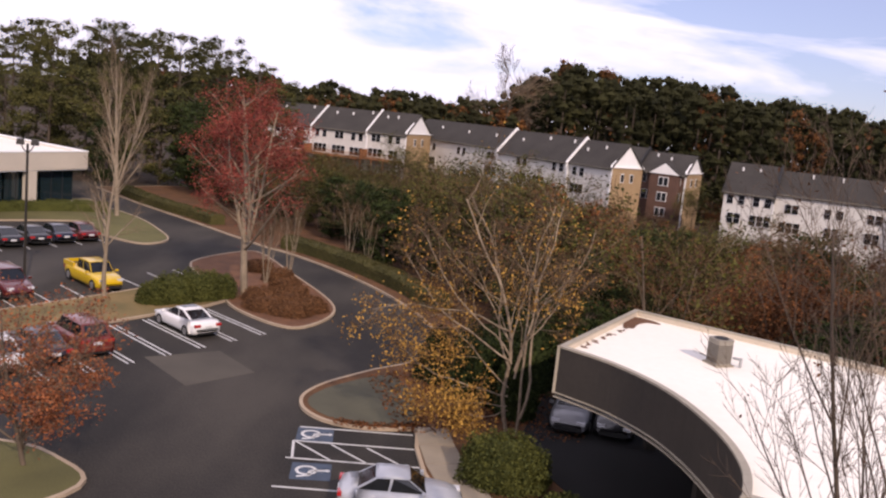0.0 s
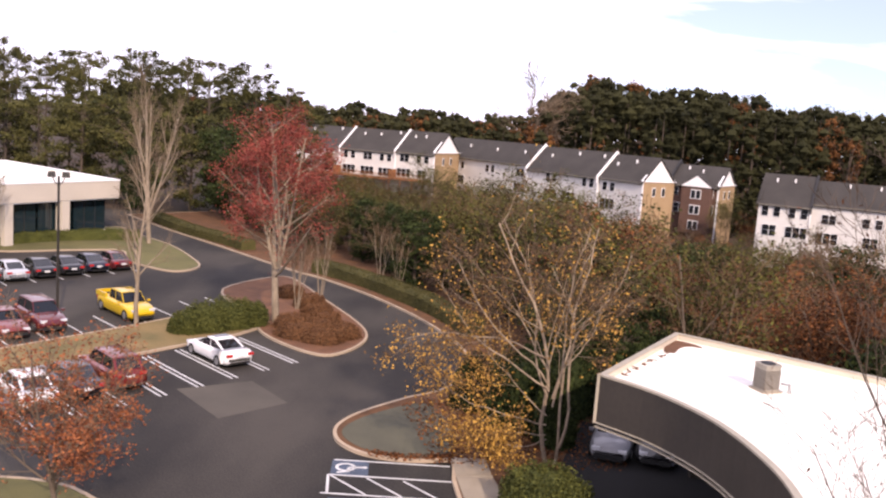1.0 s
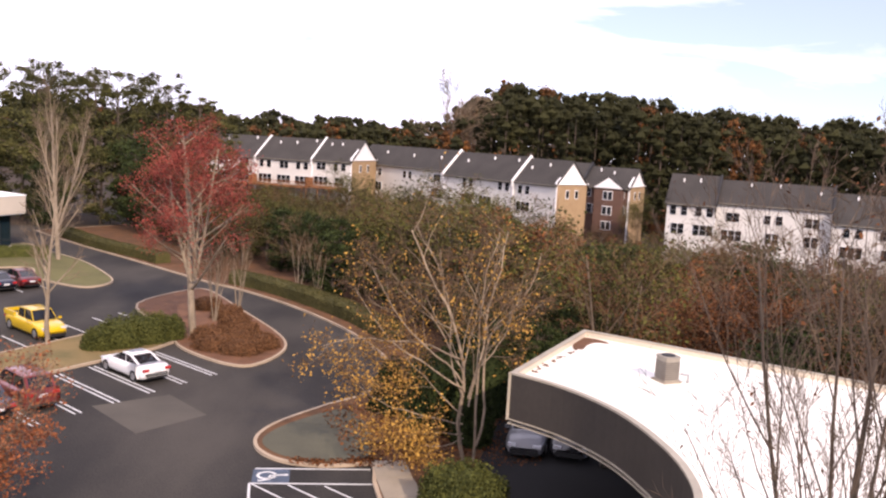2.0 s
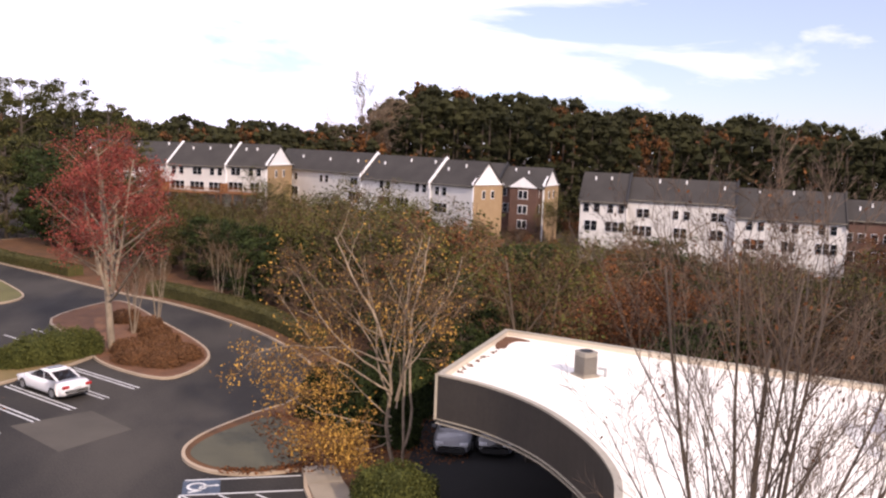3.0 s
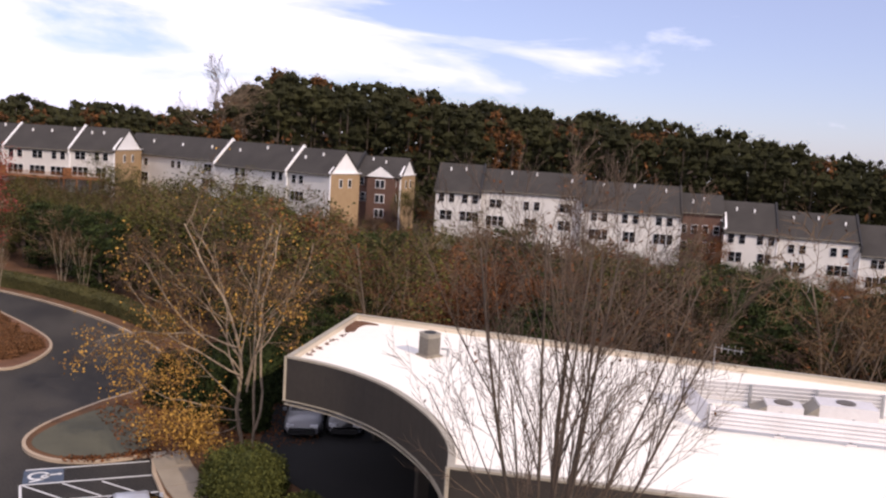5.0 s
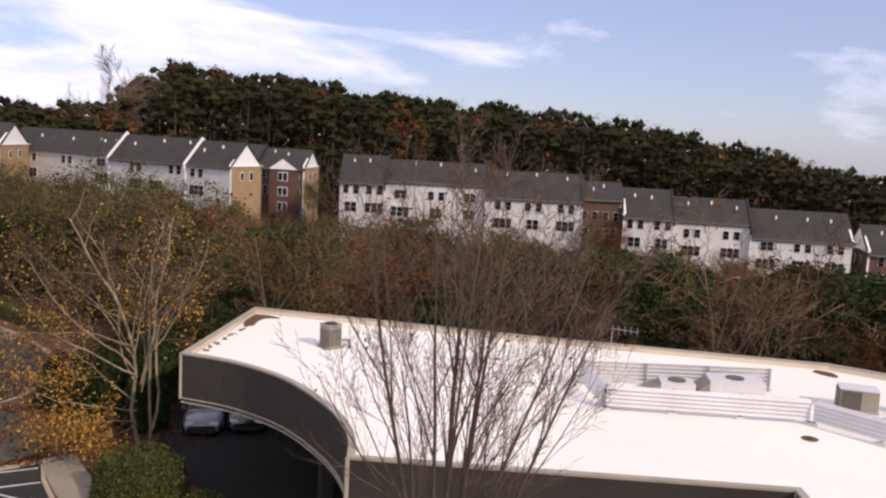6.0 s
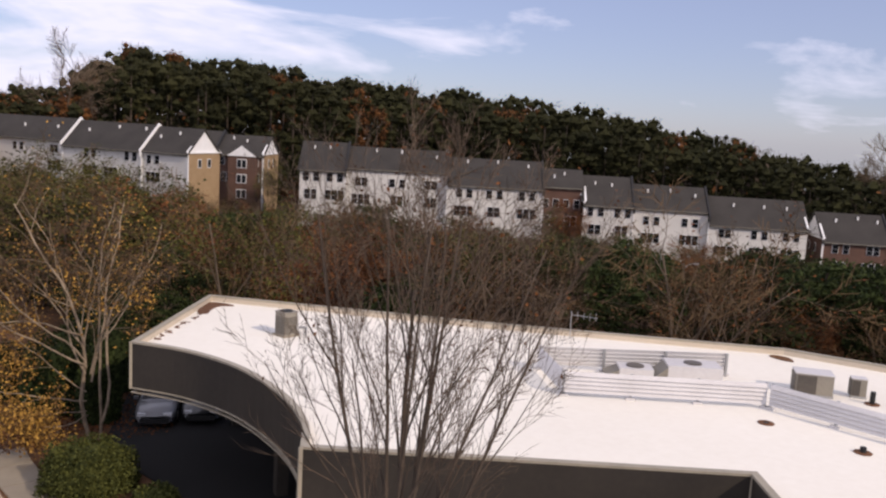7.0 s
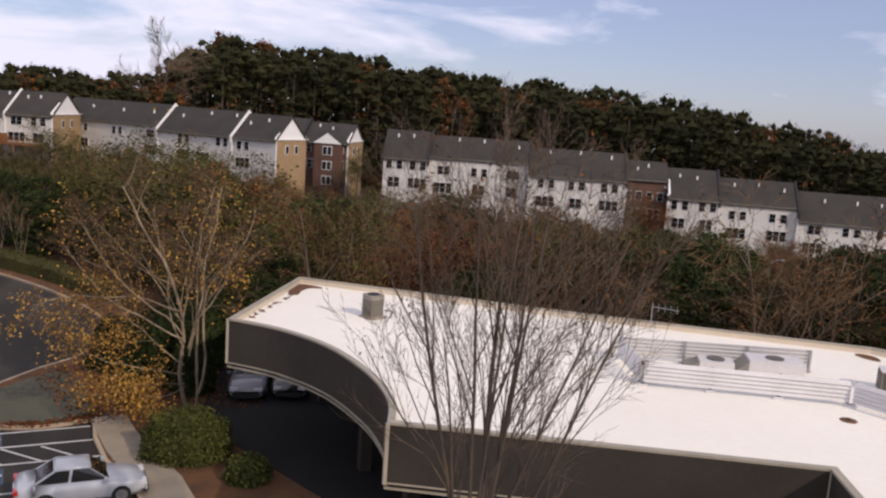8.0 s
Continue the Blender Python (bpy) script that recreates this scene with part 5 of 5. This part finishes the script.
def hedge(pts, w, h, label, seed, lm=None):
    rs = np.random.RandomState(seed)
    lm = lm or M_HEDGE
    e = thing("hedge", pose(0, 0, 0), label, "hedge", "hedges")
    path = curve(pts, 6, False)
    core = Build()
    for i, p in enumerate(path):
        q = Vector(path[min(i + 1, len(path) - 1)]) - Vector(path[max(i - 1, 0)])
        s = Vector((-q.y, q.x)).normalized() * w / 2
        k = 1 + 0.12 * noise.noise((p[0] * 0.5, p[1] * 0.5, seed))
        for u, z in ((-0.95, 0.05), (-0.92, 0.75 * h * k), (-0.5, 0.93 * h * k), (0.5, 0.93 * h * k), (0.92, 0.75 * h * k), (0.95, 0.05)):
            core.v.append((p[0] + s.x * u, p[1] + s.y * u, z))
    for i in range(len(path) - 1):
        for k in range(5):
            core.f.append((i * 6 + k, i * 6 + k + 1, (i + 1) * 6 + k + 1, (i + 1) * 6 + k))
    n0 = (len(path) - 1) * 6
    core.f += [(0, 1, 2, 3, 4, 5), (n0 + 5, n0 + 4, n0 + 3, n0 + 2, n0 + 1, n0)]
    part("core", core, lm, e)
    cs = []
    for a, b in zip(path, path[1:]):
        a, b = Vector(a), Vector(b)
        q = b - a
        s = Vector((-q.y, q.x)).normalized() * w / 2
        for _ in range(int(q.length * 340)):
            t = rs.uniform()
            p = a + q * t
            k = 1 + 0.12 * noise.noise((p.x * 0.5, p.y * 0.5, seed)) + 0.1 * noise.noise((p.x * 1.6, p.y * 1.6, seed + 5))
            u, v = rs.uniform(-1, 1), rs.uniform()
            if rs.uniform() < 0.5:
                u, z = (1 if u > 0 else -1) * rs.uniform(0.9, 1.05), v * 0.85 * h * k
            else:
                z = h * k * (0.97 - 0.16 * u * u) + rs.uniform(-0.05, 0.07)
            cs.append((p.x + s.x * u, p.y + s.y * u, z))
    part("foliage", leaves(Build(), cs, 0.062, rs), lm, e)
    return e


hedge([(-37.29, 106.1), (-30.95, 98.42), (-25.15, 93.06), (-21.85, 89.6)], 1.7, 1.2, "long clipped olive hedge along the drive", 3)
hedge([(-13.05, 80.57), (-9.67, 77.72), (-5.8, 73.09), (-1.54, 66.89), (1.17, 61.25)], 1.8, 1.3, "clipped olive hedge on the outer side of the drive", 4)
hedge([(-33.58, 91.06), (-37.26, 89.14), (-41.32, 85.11), (-44.77, 77.99), (-48.55, 68.98)], 1.8, 1.1, "clipped green hedge below the cream office windows", 5, M_SHRUB)


# ---- pines and woods ----
def pine_clumps(rs, h, low, radius, count):
    """Middles and sizes of needle clumps of a tall pine with a bare lower trunk."""
    out = []
    for _ in range(count):
        u = rs.uniform() ** 0.8
        z = h * (low + (1 - low) * u)
        r = radius * (0.35 + 0.95 * math.sin(math.pi * min(1.0, 0.18 + 0.80 * (1 - u)))) * rs.uniform(0.15, 1.0) ** 0.6
        a = rs.uniform(0, 2 * math.pi)
        out.append((r * math.cos(a), r * math.sin(a), z, rs.uniform(0.6, 1.15)))
    out.append((0, 0, h * 0.97, 0.8))
    return out


def clump_cores(b, rs, clumps, size, at_p, squash=0.7):
    """A rough eight-sided knot of packed foliage inside each clump."""
    for x, y, z, s in clumps:
        r = size * s * rs.uniform(0.65, 1.1, 6)
        c = (x + at_p[0], y + at_p[1], z + at_p[2])
        b.add([(c[0] + r[0], c[1], c[2]), (c[0], c[1] + r[1], c[2]), (c[0] - r[2], c[1], c[2]), (c[0], c[1] - r[3], c[2]), (c[0], c[1], c[2] + squash * r[4]), (c[0], c[1], c[2] - squash * r[5])],
              ((0, 1, 4), (1, 2, 4), (2, 3, 4), (3, 0, 4), (1, 0, 5), (2, 1, 5), (3, 2, 5), (0, 3, 5)))


def clump_points(rs, clumps, per, spread, squash=0.55):
    cs = []
    for x, y, z, s in clumps:
        q = rs.normal(size=(per, 3)) * spread * s
        q[:, 2] *= squash
        cs.append(q + (x, y, z))
    return np.concatenate(cs)


def pine(m, seed, h, low, radius, label, count=46, per=48, lm=None, name="pine_tree", group="tall pines"):
    rs = np.random.RandomState(seed)
    e = thing(name, m, label, "pine tree", group)
    cl = pine_clumps(rs, h, low, radius, count)
    w = Build()
    lean = rs.uniform(-0.02, 0.02, 2) * h
    w.line([(0, 0, -0.3), (lean[0] * 0.4, lean[1] * 0.4, h * 0.4), (lean[0] * 0.7, lean[1] * 0.7, h * 0.75), (lean[0], lean[1], h * 0.97)], [0.26, 0.20, 0.11, 0.03], 7)
    arms = Build()
    knots = Build()
    clump_cores(knots, rs, cl, 0.55, (0, 0, 0))
    for x, y, z, s in cl[::2]:
        arms.line([(0, 0, max(z - 1.1, h * low * 0.9)), (x * 0.5, y * 0.5, z - 0.35), (x, y, z)], [0.07, 0.05, 0.02], 4)
    part("trunk", w, M_BARK_DARK, e, "", True)
    part("branchwork", arms, M_BARK_DARK, e)["kind"] = "stuff"
    part("crown", leaves(knots, clump_points(rs, cl, int(per * 1.6), 0.58), 0.20, rs, 0.4), lm or M_NEEDLE, e, "dark green needle clumps")
    return e


PINES = [pine(pose(-40.0, 134.0, -0.1), 101, 21.0, 0.42, 3.2, "tall pine with clumped dark green crown"),
         pine(pose(-52.0, 138.0, -0.1), 102, 21.5, 0.35, 3.8, "tall pine with broad dark green crown"),
         pine(pose(-68.0, 140.0, -0.1), 103, 20.5, 0.30, 3.4, "tall pine with dense dark green crown"),
         pine(pose(-45.5, 140.0, -0.1), 104, 22.0, 0.50, 2.6, "tall slim pine with open crown", 34)]
for i, (x, y, s) in enumerate(((-34.5, 140, 0.94), (-38, 147, 1.02), (-47.5, 133, 0.97), (-56, 143, 1.0), (-60, 136, 0.95), (-64, 146, 1.02), (-72, 138, 1.0), (-76.5, 143, 1.06), (-81, 139, 1.0), (-88, 141, 1.04), (-95, 138, 1.0), (-50, 150, 1.0), (-70, 152, 1.05), (-31, 146, 0.86), (-104, 140, 1.05), (-42, 152, 0.97), (-84, 150, 1.05), (-57, 152, 1.08), (-29, 152, 0.80))):
    copy_thing(PINES[i % 4], pose(x, y, -0.1, 0, 0, i * 77) @ Matrix.Diagonal((s, s, s, 1)))

# dense conifers beside the drive and behind the cream office
CONES = [pine(pose(-44.0, 118.0, -0.1), 111, 13.5, 0.06, 3.6, "dense green conifer behind the cream office", 62, 60, M_NEEDLE, "conifer", "conifers"),
         pine(pose(-30.0, 112.0, -0.1), 112, 10.5, 0.05, 2.4, "slim green conifer beside the drive", 48, 56, M_CEDAR, "conifer", "conifers")]
# The last few, behind the office canopy, were added partly to block sky light.
for i, (k, x, y, s) in enumerate(((0, -68, 128, 1.05), (0, -75, 130, 1.1), (0, -82, 128, 1.0), (0, -89, 131, 1.05), (0, -96, 128, 1.1), (0, -58, 132, 1.15), (0, -47, 129, 1.1), (0, -72, 136, 1.2), (0, -86, 137, 1.2), (0, -36, 128, 1.0), (0, -103, 131, 1.1), (1, -42, 112, 0.8), (0, -49, 122, 1.05), (0, -55, 124, 1.0), (0, -38, 120, 0.95), (0, -62, 126, 1.0), (1, -33, 118, 1.1), (1, -26.5, 108, 0.95), (1, -23.5, 103, 0.9), (0, -27, 118, 0.85), (1, -20.0, 100, 0.85), (1, -28, 124, 1.1), (0, -21, 112, 0.85),
                                  (1, -6.8, 83.0, 0.62), (1, -3.8, 79.5, 0.64), (1, -10.0, 88.0, 0.62), (1, -1.5, 76.5, 0.58), (1, 1.0, 72.5, 0.62), (1, 3.6, 66.5, 0.66), (0, -14.0, 95.0, 0.5), (0, -8.0, 92.0, 0.46), (1, -17, 96, 0.75), (1, 5.8, 61.5, 0.68), (1, 8.4, 56.0, 0.66), (1, 9.6, 51.5, 0.62), (1, 11.8, 48.0, 0.5), (1, 8.6, 46.6, 0.46), (1, 6.6, 47.6, 0.5), (1, 10.6, 45.0, 0.36), (1, 4.8, 49.0, 0.48))):
    copy_thing(CONES[k], pose(x, y, ground_z(x, y) - 0.02, 0, 0, i * 61) @ Matrix.Diagonal((s, s, s, 1)))


def wood_tree(i, seed, label, leaf):
    spread = (0.22, 0.32, 0.16, 0.26, 0.34)[i % 5]
    rnd = random.Random(seed)
    stems = [((0, 0, -0.2), (rnd.uniform(-0.08, 0.08), rnd.uniform(-0.08, 0.08), 1), 8.0, 0.085)]
    for k in range(2):
        a = rnd.uniform(0, 6.28)
        stems.append(((0.1 * math.cos(a), 0.1 * math.sin(a), 0.2), (spread * math.cos(a), spread * math.sin(a), 1), rnd.uniform(5.5, 7.5), 0.055))
    return tree("woodland_tree", pose(0, 0, 0), label, seed, stems, dict(SPEC_WOOD, kids=((8, 6, 6), (7, 6, 7), (9, 6, 5))[i % 3]), M_BARK, M_TWIG, leaf, group="woodland trees", split=False)


everywhere = lambda p: 1.0 if p.z > 1.0 else 0.4
WOODS = [wood_tree(0, 201, "leafless grey-brown woodland tree with fine twigs", None),
         wood_tree(1, 202, "leafless brown woodland tree with spreading twigs", (M_RUST, 0.35, 0.07, 0.2, everywhere, "few rust-brown leaves")),
         wood_tree(2, 203, "slim leafless woodland tree", None),
         wood_tree(3, 204, "woodland tree keeping rust-orange leaves", (M_RUST, 4.6, 0.090, 0.30, everywhere, "rust-orange leaves")),
         wood_tree(4, 205, "woodland tree with thin olive leaves", (M_OLIVE, 3.6, 0.080, 0.30, everywhere, "olive leaves"))]
CEDAR = pine(pose(30.0, 70.0, ground_z(30, 70)), 121, 8.0, 0.04, 2.2, "dark evergreen among the bare woods", 44, 56, M_CEDAR, "evergreen", "woodland evergreens")


def add_copy(b, me, m):
    """Adds a mesh, moved by m, to a builder."""
    v = np.empty(len(me.vertices) * 3)
    me.vertices.foreach_get("co", v)
    v = v.reshape(-1, 3) @ np.array(m.to_3x3()).T + np.array(m.translation)
    o = len(b.v)
    b.v += [tuple(p) for p in v.tolist()]
    b.f += [tuple(i + o for i in p.vertices) for p in me.polygons]


def woods():
    rnd = random.Random(77)
    first = [True] * len(WOODS)
    spots = []
    tries = 0
    while len(spots) < 600 and tries < 30000:
        tries += 1
        x, y = rnd.uniform(-24, 150), rnd.uniform(22, 168)
        D = math.hypot(x, y)
        if D < 46 or D > 150 + 0.3 * max(0, 40 - x):
            continue
        # clear of drive, office and houses
        if x < 3 and y < 92 - 1.25 * (x + 18):
            continue
        if x < 9.5 and y < 50:
            continue
        if y < 43.5 - 0.83 * (x - 10.2) and x > 9:
            continue
        if x > 30 and y < 12:
            continue
        if y > 140 - 0.53 * (x - 48) - 2.5 and x > 40:
            continue
        if x <= 40 and y > 178 - 0.80 * (x + 8) - 4.5:
            continue
        if any((x - a) ** 2 + (y - b) ** 2 < (1.6 + D * 0.007) ** 2 for a, b in spots):
            continue
        spots.append((x, y))
    spots.sort(key=lambda p: math.hypot(*p))
    wood, twig, rust, olive = Build(), Build(), Build(), Build()
    near = 0
    for x, y in spots:
        D = math.hypot(x, y)
        g = ground_z(x, y)
        k = rnd.uniform(0.122, 0.172) if x > 35 else rnd.uniform(0.088, 0.140) if x > 12 else rnd.uniform(0.066, 0.112)
        if rnd.random() < 0.05:
            k -= 0.03
        h = min(max(14.8 - k * D - g, 4.2 + rnd.uniform(0, 1.2)), 11.5) * rnd.choice((1.0, 1.0, 0.8, 1.08))
        u = rnd.random()
        shady = math.atan2(x, y) > 0.62 and D < 115
        warm = noise.noise((x * 0.045, y * 0.045, 9.1))
        if u < (0.40 if shady else 0.24) - 0.60 * warm and D < 125:
            s = min(h, 8.0 if shady else 6.0) / 8.0
            copy_thing(CEDAR, pose(x, y, g - 0.02, 0, 0, rnd.uniform(0, 360)) @ Matrix.Diagonal((s, s, s, 1)))
            continue
        i = 3 if u < (0.78 if shady else 0.46 if x > 22 and D < 85 else 0.30 if x > 14 else 0.12) + 0.95 * warm else 4 if u < 0.60 + 0.35 * warm else rnd.choice((0, 1, 2, 0, 1))
        s = h / 9.6
        w = s * rnd.uniform(1.05, 1.5)
        m = pose(x, y, g - 0.02, 0, 0, rnd.uniform(0, 360)) @ Matrix.Diagonal((w, w, s, 1))
        if near < 290:
            near += 1
            if first[i]:
                first[i] = False
                WOODS[i].matrix_world = m
            else:
                copy_thing(WOODS[i], m)
        else:
            for c in WOODS[i].children:
                add_copy(wood if c.name.startswith("trunk") else twig if c.name.startswith("twig") else olive if i == 4 else rust, c.data, m)
    e = thing("thicket", pose(0, 0, 0), "far grey-brown thicket of leafless trees below the houses", "thicket", "", "stuff")
    part("stems", wood, M_BARK, e)
    part("twig_mass", twig, M_TWIG, e)
    part("rust_leaves", rust, M_RUST, e)
    part("olive_leaves", olive, M_OLIVE, e)


woods()
# larger autumn trees close to the house walls
for k, x, y, s in ((3, 84.0, 119.0, 1.28), (4, 43.5, 153.0, 0.95), (3, 47.0, 152.5, 1.0), (3, 66.0, 122.5, 0.95)):
    copy_thing(WOODS[k], pose(x, y, ground_z(x, y) - 0.02, 0, 0, 40 * k + x) @ Matrix.Diagonal((s, s, s, 1)))


def far_woods():
    """The wooded rise behind the houses, as one mass each of pines, bare trees and autumn trees."""
    prof = [(-0.42, 19.0), (-0.21, 18.2), (-0.15, 17.6), (0.03, 17.6), (0.062, 18.2), (0.080, 24.5), (0.12, 28.0), (0.175, 27.0), (0.21, 26.4), (0.25, 27.4), (0.29, 26.4), (0.33, 23.4), (0.36, 24.8), (0.42, 22.8), (0.48, 22.4), (0.55, 21.6), (0.64, 20.0), (0.735, 16.6), (0.80, 14.2), (0.855, 11.8), (0.90, 9.4), (0.96, 9.0), (1.15, 8.0), (1.4, 8.0)]
    rs = np.random.RandomState(300)
    green, bare, warm, trunks = Build(), Build(), Build(), Build()

    def top(a):
        for (a0, z0), (a1, z1) in zip(prof, prof[1:]):
            if a0 <= a <= a1:
                return z0 + (z1 - z0) * (a - a0) / (a1 - a0)
        return prof[-1][1]

    a = -0.42
    while a < 1.32:
        low = a < 0.065
        for row in range(6):
            D = (250 if low else 208) + row * (16 if not low else 24) + rs.uniform(-5, 5)
            aa = a + rs.uniform(-0.008, 0.008)
            x, y = D * math.sin(aa), D * math.cos(aa)
            zt = 14.8 + (top(aa) - 14.8) * D / 220 - (3.4, 2.0, 0.8, 0, 0.4, 2.0)[row] + rs.uniform(-3.0, 0.8) + 2.2 * noise.noise((aa * 26, 3.1, 0.0))
            h = rs.uniform(17, 22)
            zb = zt - h
            u = rs.uniform()
            if 0.352 < aa < 0.376 and row == 0:
                u = 0.97
            per = (22 if row < 4 else 12) if not low else 12
            if u < (0.90 if row < 3 else 0.80):
                cl = pine_clumps(rs, h, (0.02, 0.08, 0.15, 0.25, 0.05, 0.0)[row], 3.9, 34)
                p = clump_points(rs, cl, per, 0.80, 0.95) + (x, y, zb)
                leaves(green, p, 0.30, rs, 0.5)
                clump_cores(green, rs, cl, 1.45, (x, y, zb), 0.95)
            elif u < 0.945:
                cl = pine_clumps(rs, h * 1.03, 0.3, 3.0, 26)
                p = clump_points(rs, cl, 7, 0.9) + (x, y, zb)
                leaves(bare, p, 0.75, rs, 0.10)
            else:
                cl = pine_clumps(rs, h, 0.1, 3.4, 32)
                p = clump_points(rs, cl, per, 0.85, 0.95) + (x, y, zb)
                leaves(warm, p, 0.36, rs, 0.5)
                clump_cores(warm, rs, cl, 0.9, (x, y, zb), 1.1)
            trunks.line([(x, y, zb - 12), (x, y, zb + h * 0.5), (x, y, zb + h * 0.95)], [0.28, 0.2, 0.05], 4)
        a += 0.0165 if not low else 0.0145
    # low growth at the wood's foot
    a = -0.30
    while a < 1.3:
        for row in range(1 if a < 0.09 else 4):
            D = 196 + row * 8 + rs.uniform(-3, 3) + (25 if a < 0.065 else 0)
            x, y = D * math.sin(a), D * math.cos(a)
            p = rs.normal(size=(90, 3)) * (2.2, 2.2, 3.6) + (x, y, ground_z(x, y) + (rs.uniform(3, 8) + row * 1.5 if a > 0.09 else rs.uniform(0.5, 2.5)))
            leaves(rs.uniform() < 0.6 and green or (rs.uniform() < 0.75 and bare or warm), p, 0.7, rs, 0.5)
        a += 0.012
    wood = thing("distant_woods", pose(0, 0, 0), "dense dark pine wood on the rise behind the houses", "woods", "", "stuff")
    part("pine_crowns", green, M_FARPINE, wood, "dark green pine crowns")
    part("bare_crowns", bare, M_FARBARE, wood, "grey leafless crowns")
    part("autumn_crowns", warm, M_FARWARM, wood, "rust and orange crowns")
    part("trunks", trunks, M_BARK_DARK, wood)


far_woods()
# tall leafless trees standing out of the woods
for i, (x, y, h, sd) in enumerate(((11.8, 206.0, 25.0, 401), (188.0, 138.0, 26.0, 402), (196.0, 132.0, 24.0, 403))):
    z = ground_z(x, y)
    top_z = (26.0, 15.5, 13.5)[i]
    tree("tall_bare_tree", pose(x, y, z), "tall leafless tree rising above the wood", sd, [((0, 0, 0), (0, 0, 1), (top_z - z) * 0.88, 0.32)], dict(SPEC_OPEN, kids=(18, 9, 7), ratio=(0.50, 0.5, 0.5), least=0.05, first=0.45, angle=((38, 66), (25, 55), (25, 60))), M_BARK, M_TWIG_GREY)


# fallen leaves under the birch and along the kerbs
def fallen_leaves():
    rs = np.random.RandomState(9)
    cs = []
    for _ in range(5200):
        a, r = rs.uniform(0, 6.28), 6.5 * rs.uniform() ** 0.7
        x, y = 2.2 + r * math.cos(a) * 0.9, 41.0 + r * math.sin(a)
        if y > 38.0 + 0.1 * x and x > -1.2 - 0.3 * (y - 41):
            cs.append((x, y, 0.135 + rs.uniform(0, 0.03)))
    for p, q in zip(NOSE[26:], NOSE[27:]):
        for _ in range(45):
            t = rs.uniform()
            cs.append((p[0] + (q[0] - p[0]) * t + rs.normal() * 0.14, p[1] + (q[1] - p[1]) * t + 0.3 + rs.normal() * 0.2, 0.15))
    setting("fallen_leaves", leaves(Build(), cs, 0.075, rs, 0.7, 0.3, 0.9), M_RUST, "orange-brown fallen leaves beneath the birch", "fallen leaves", kind="stuff")


fallen_leaves()
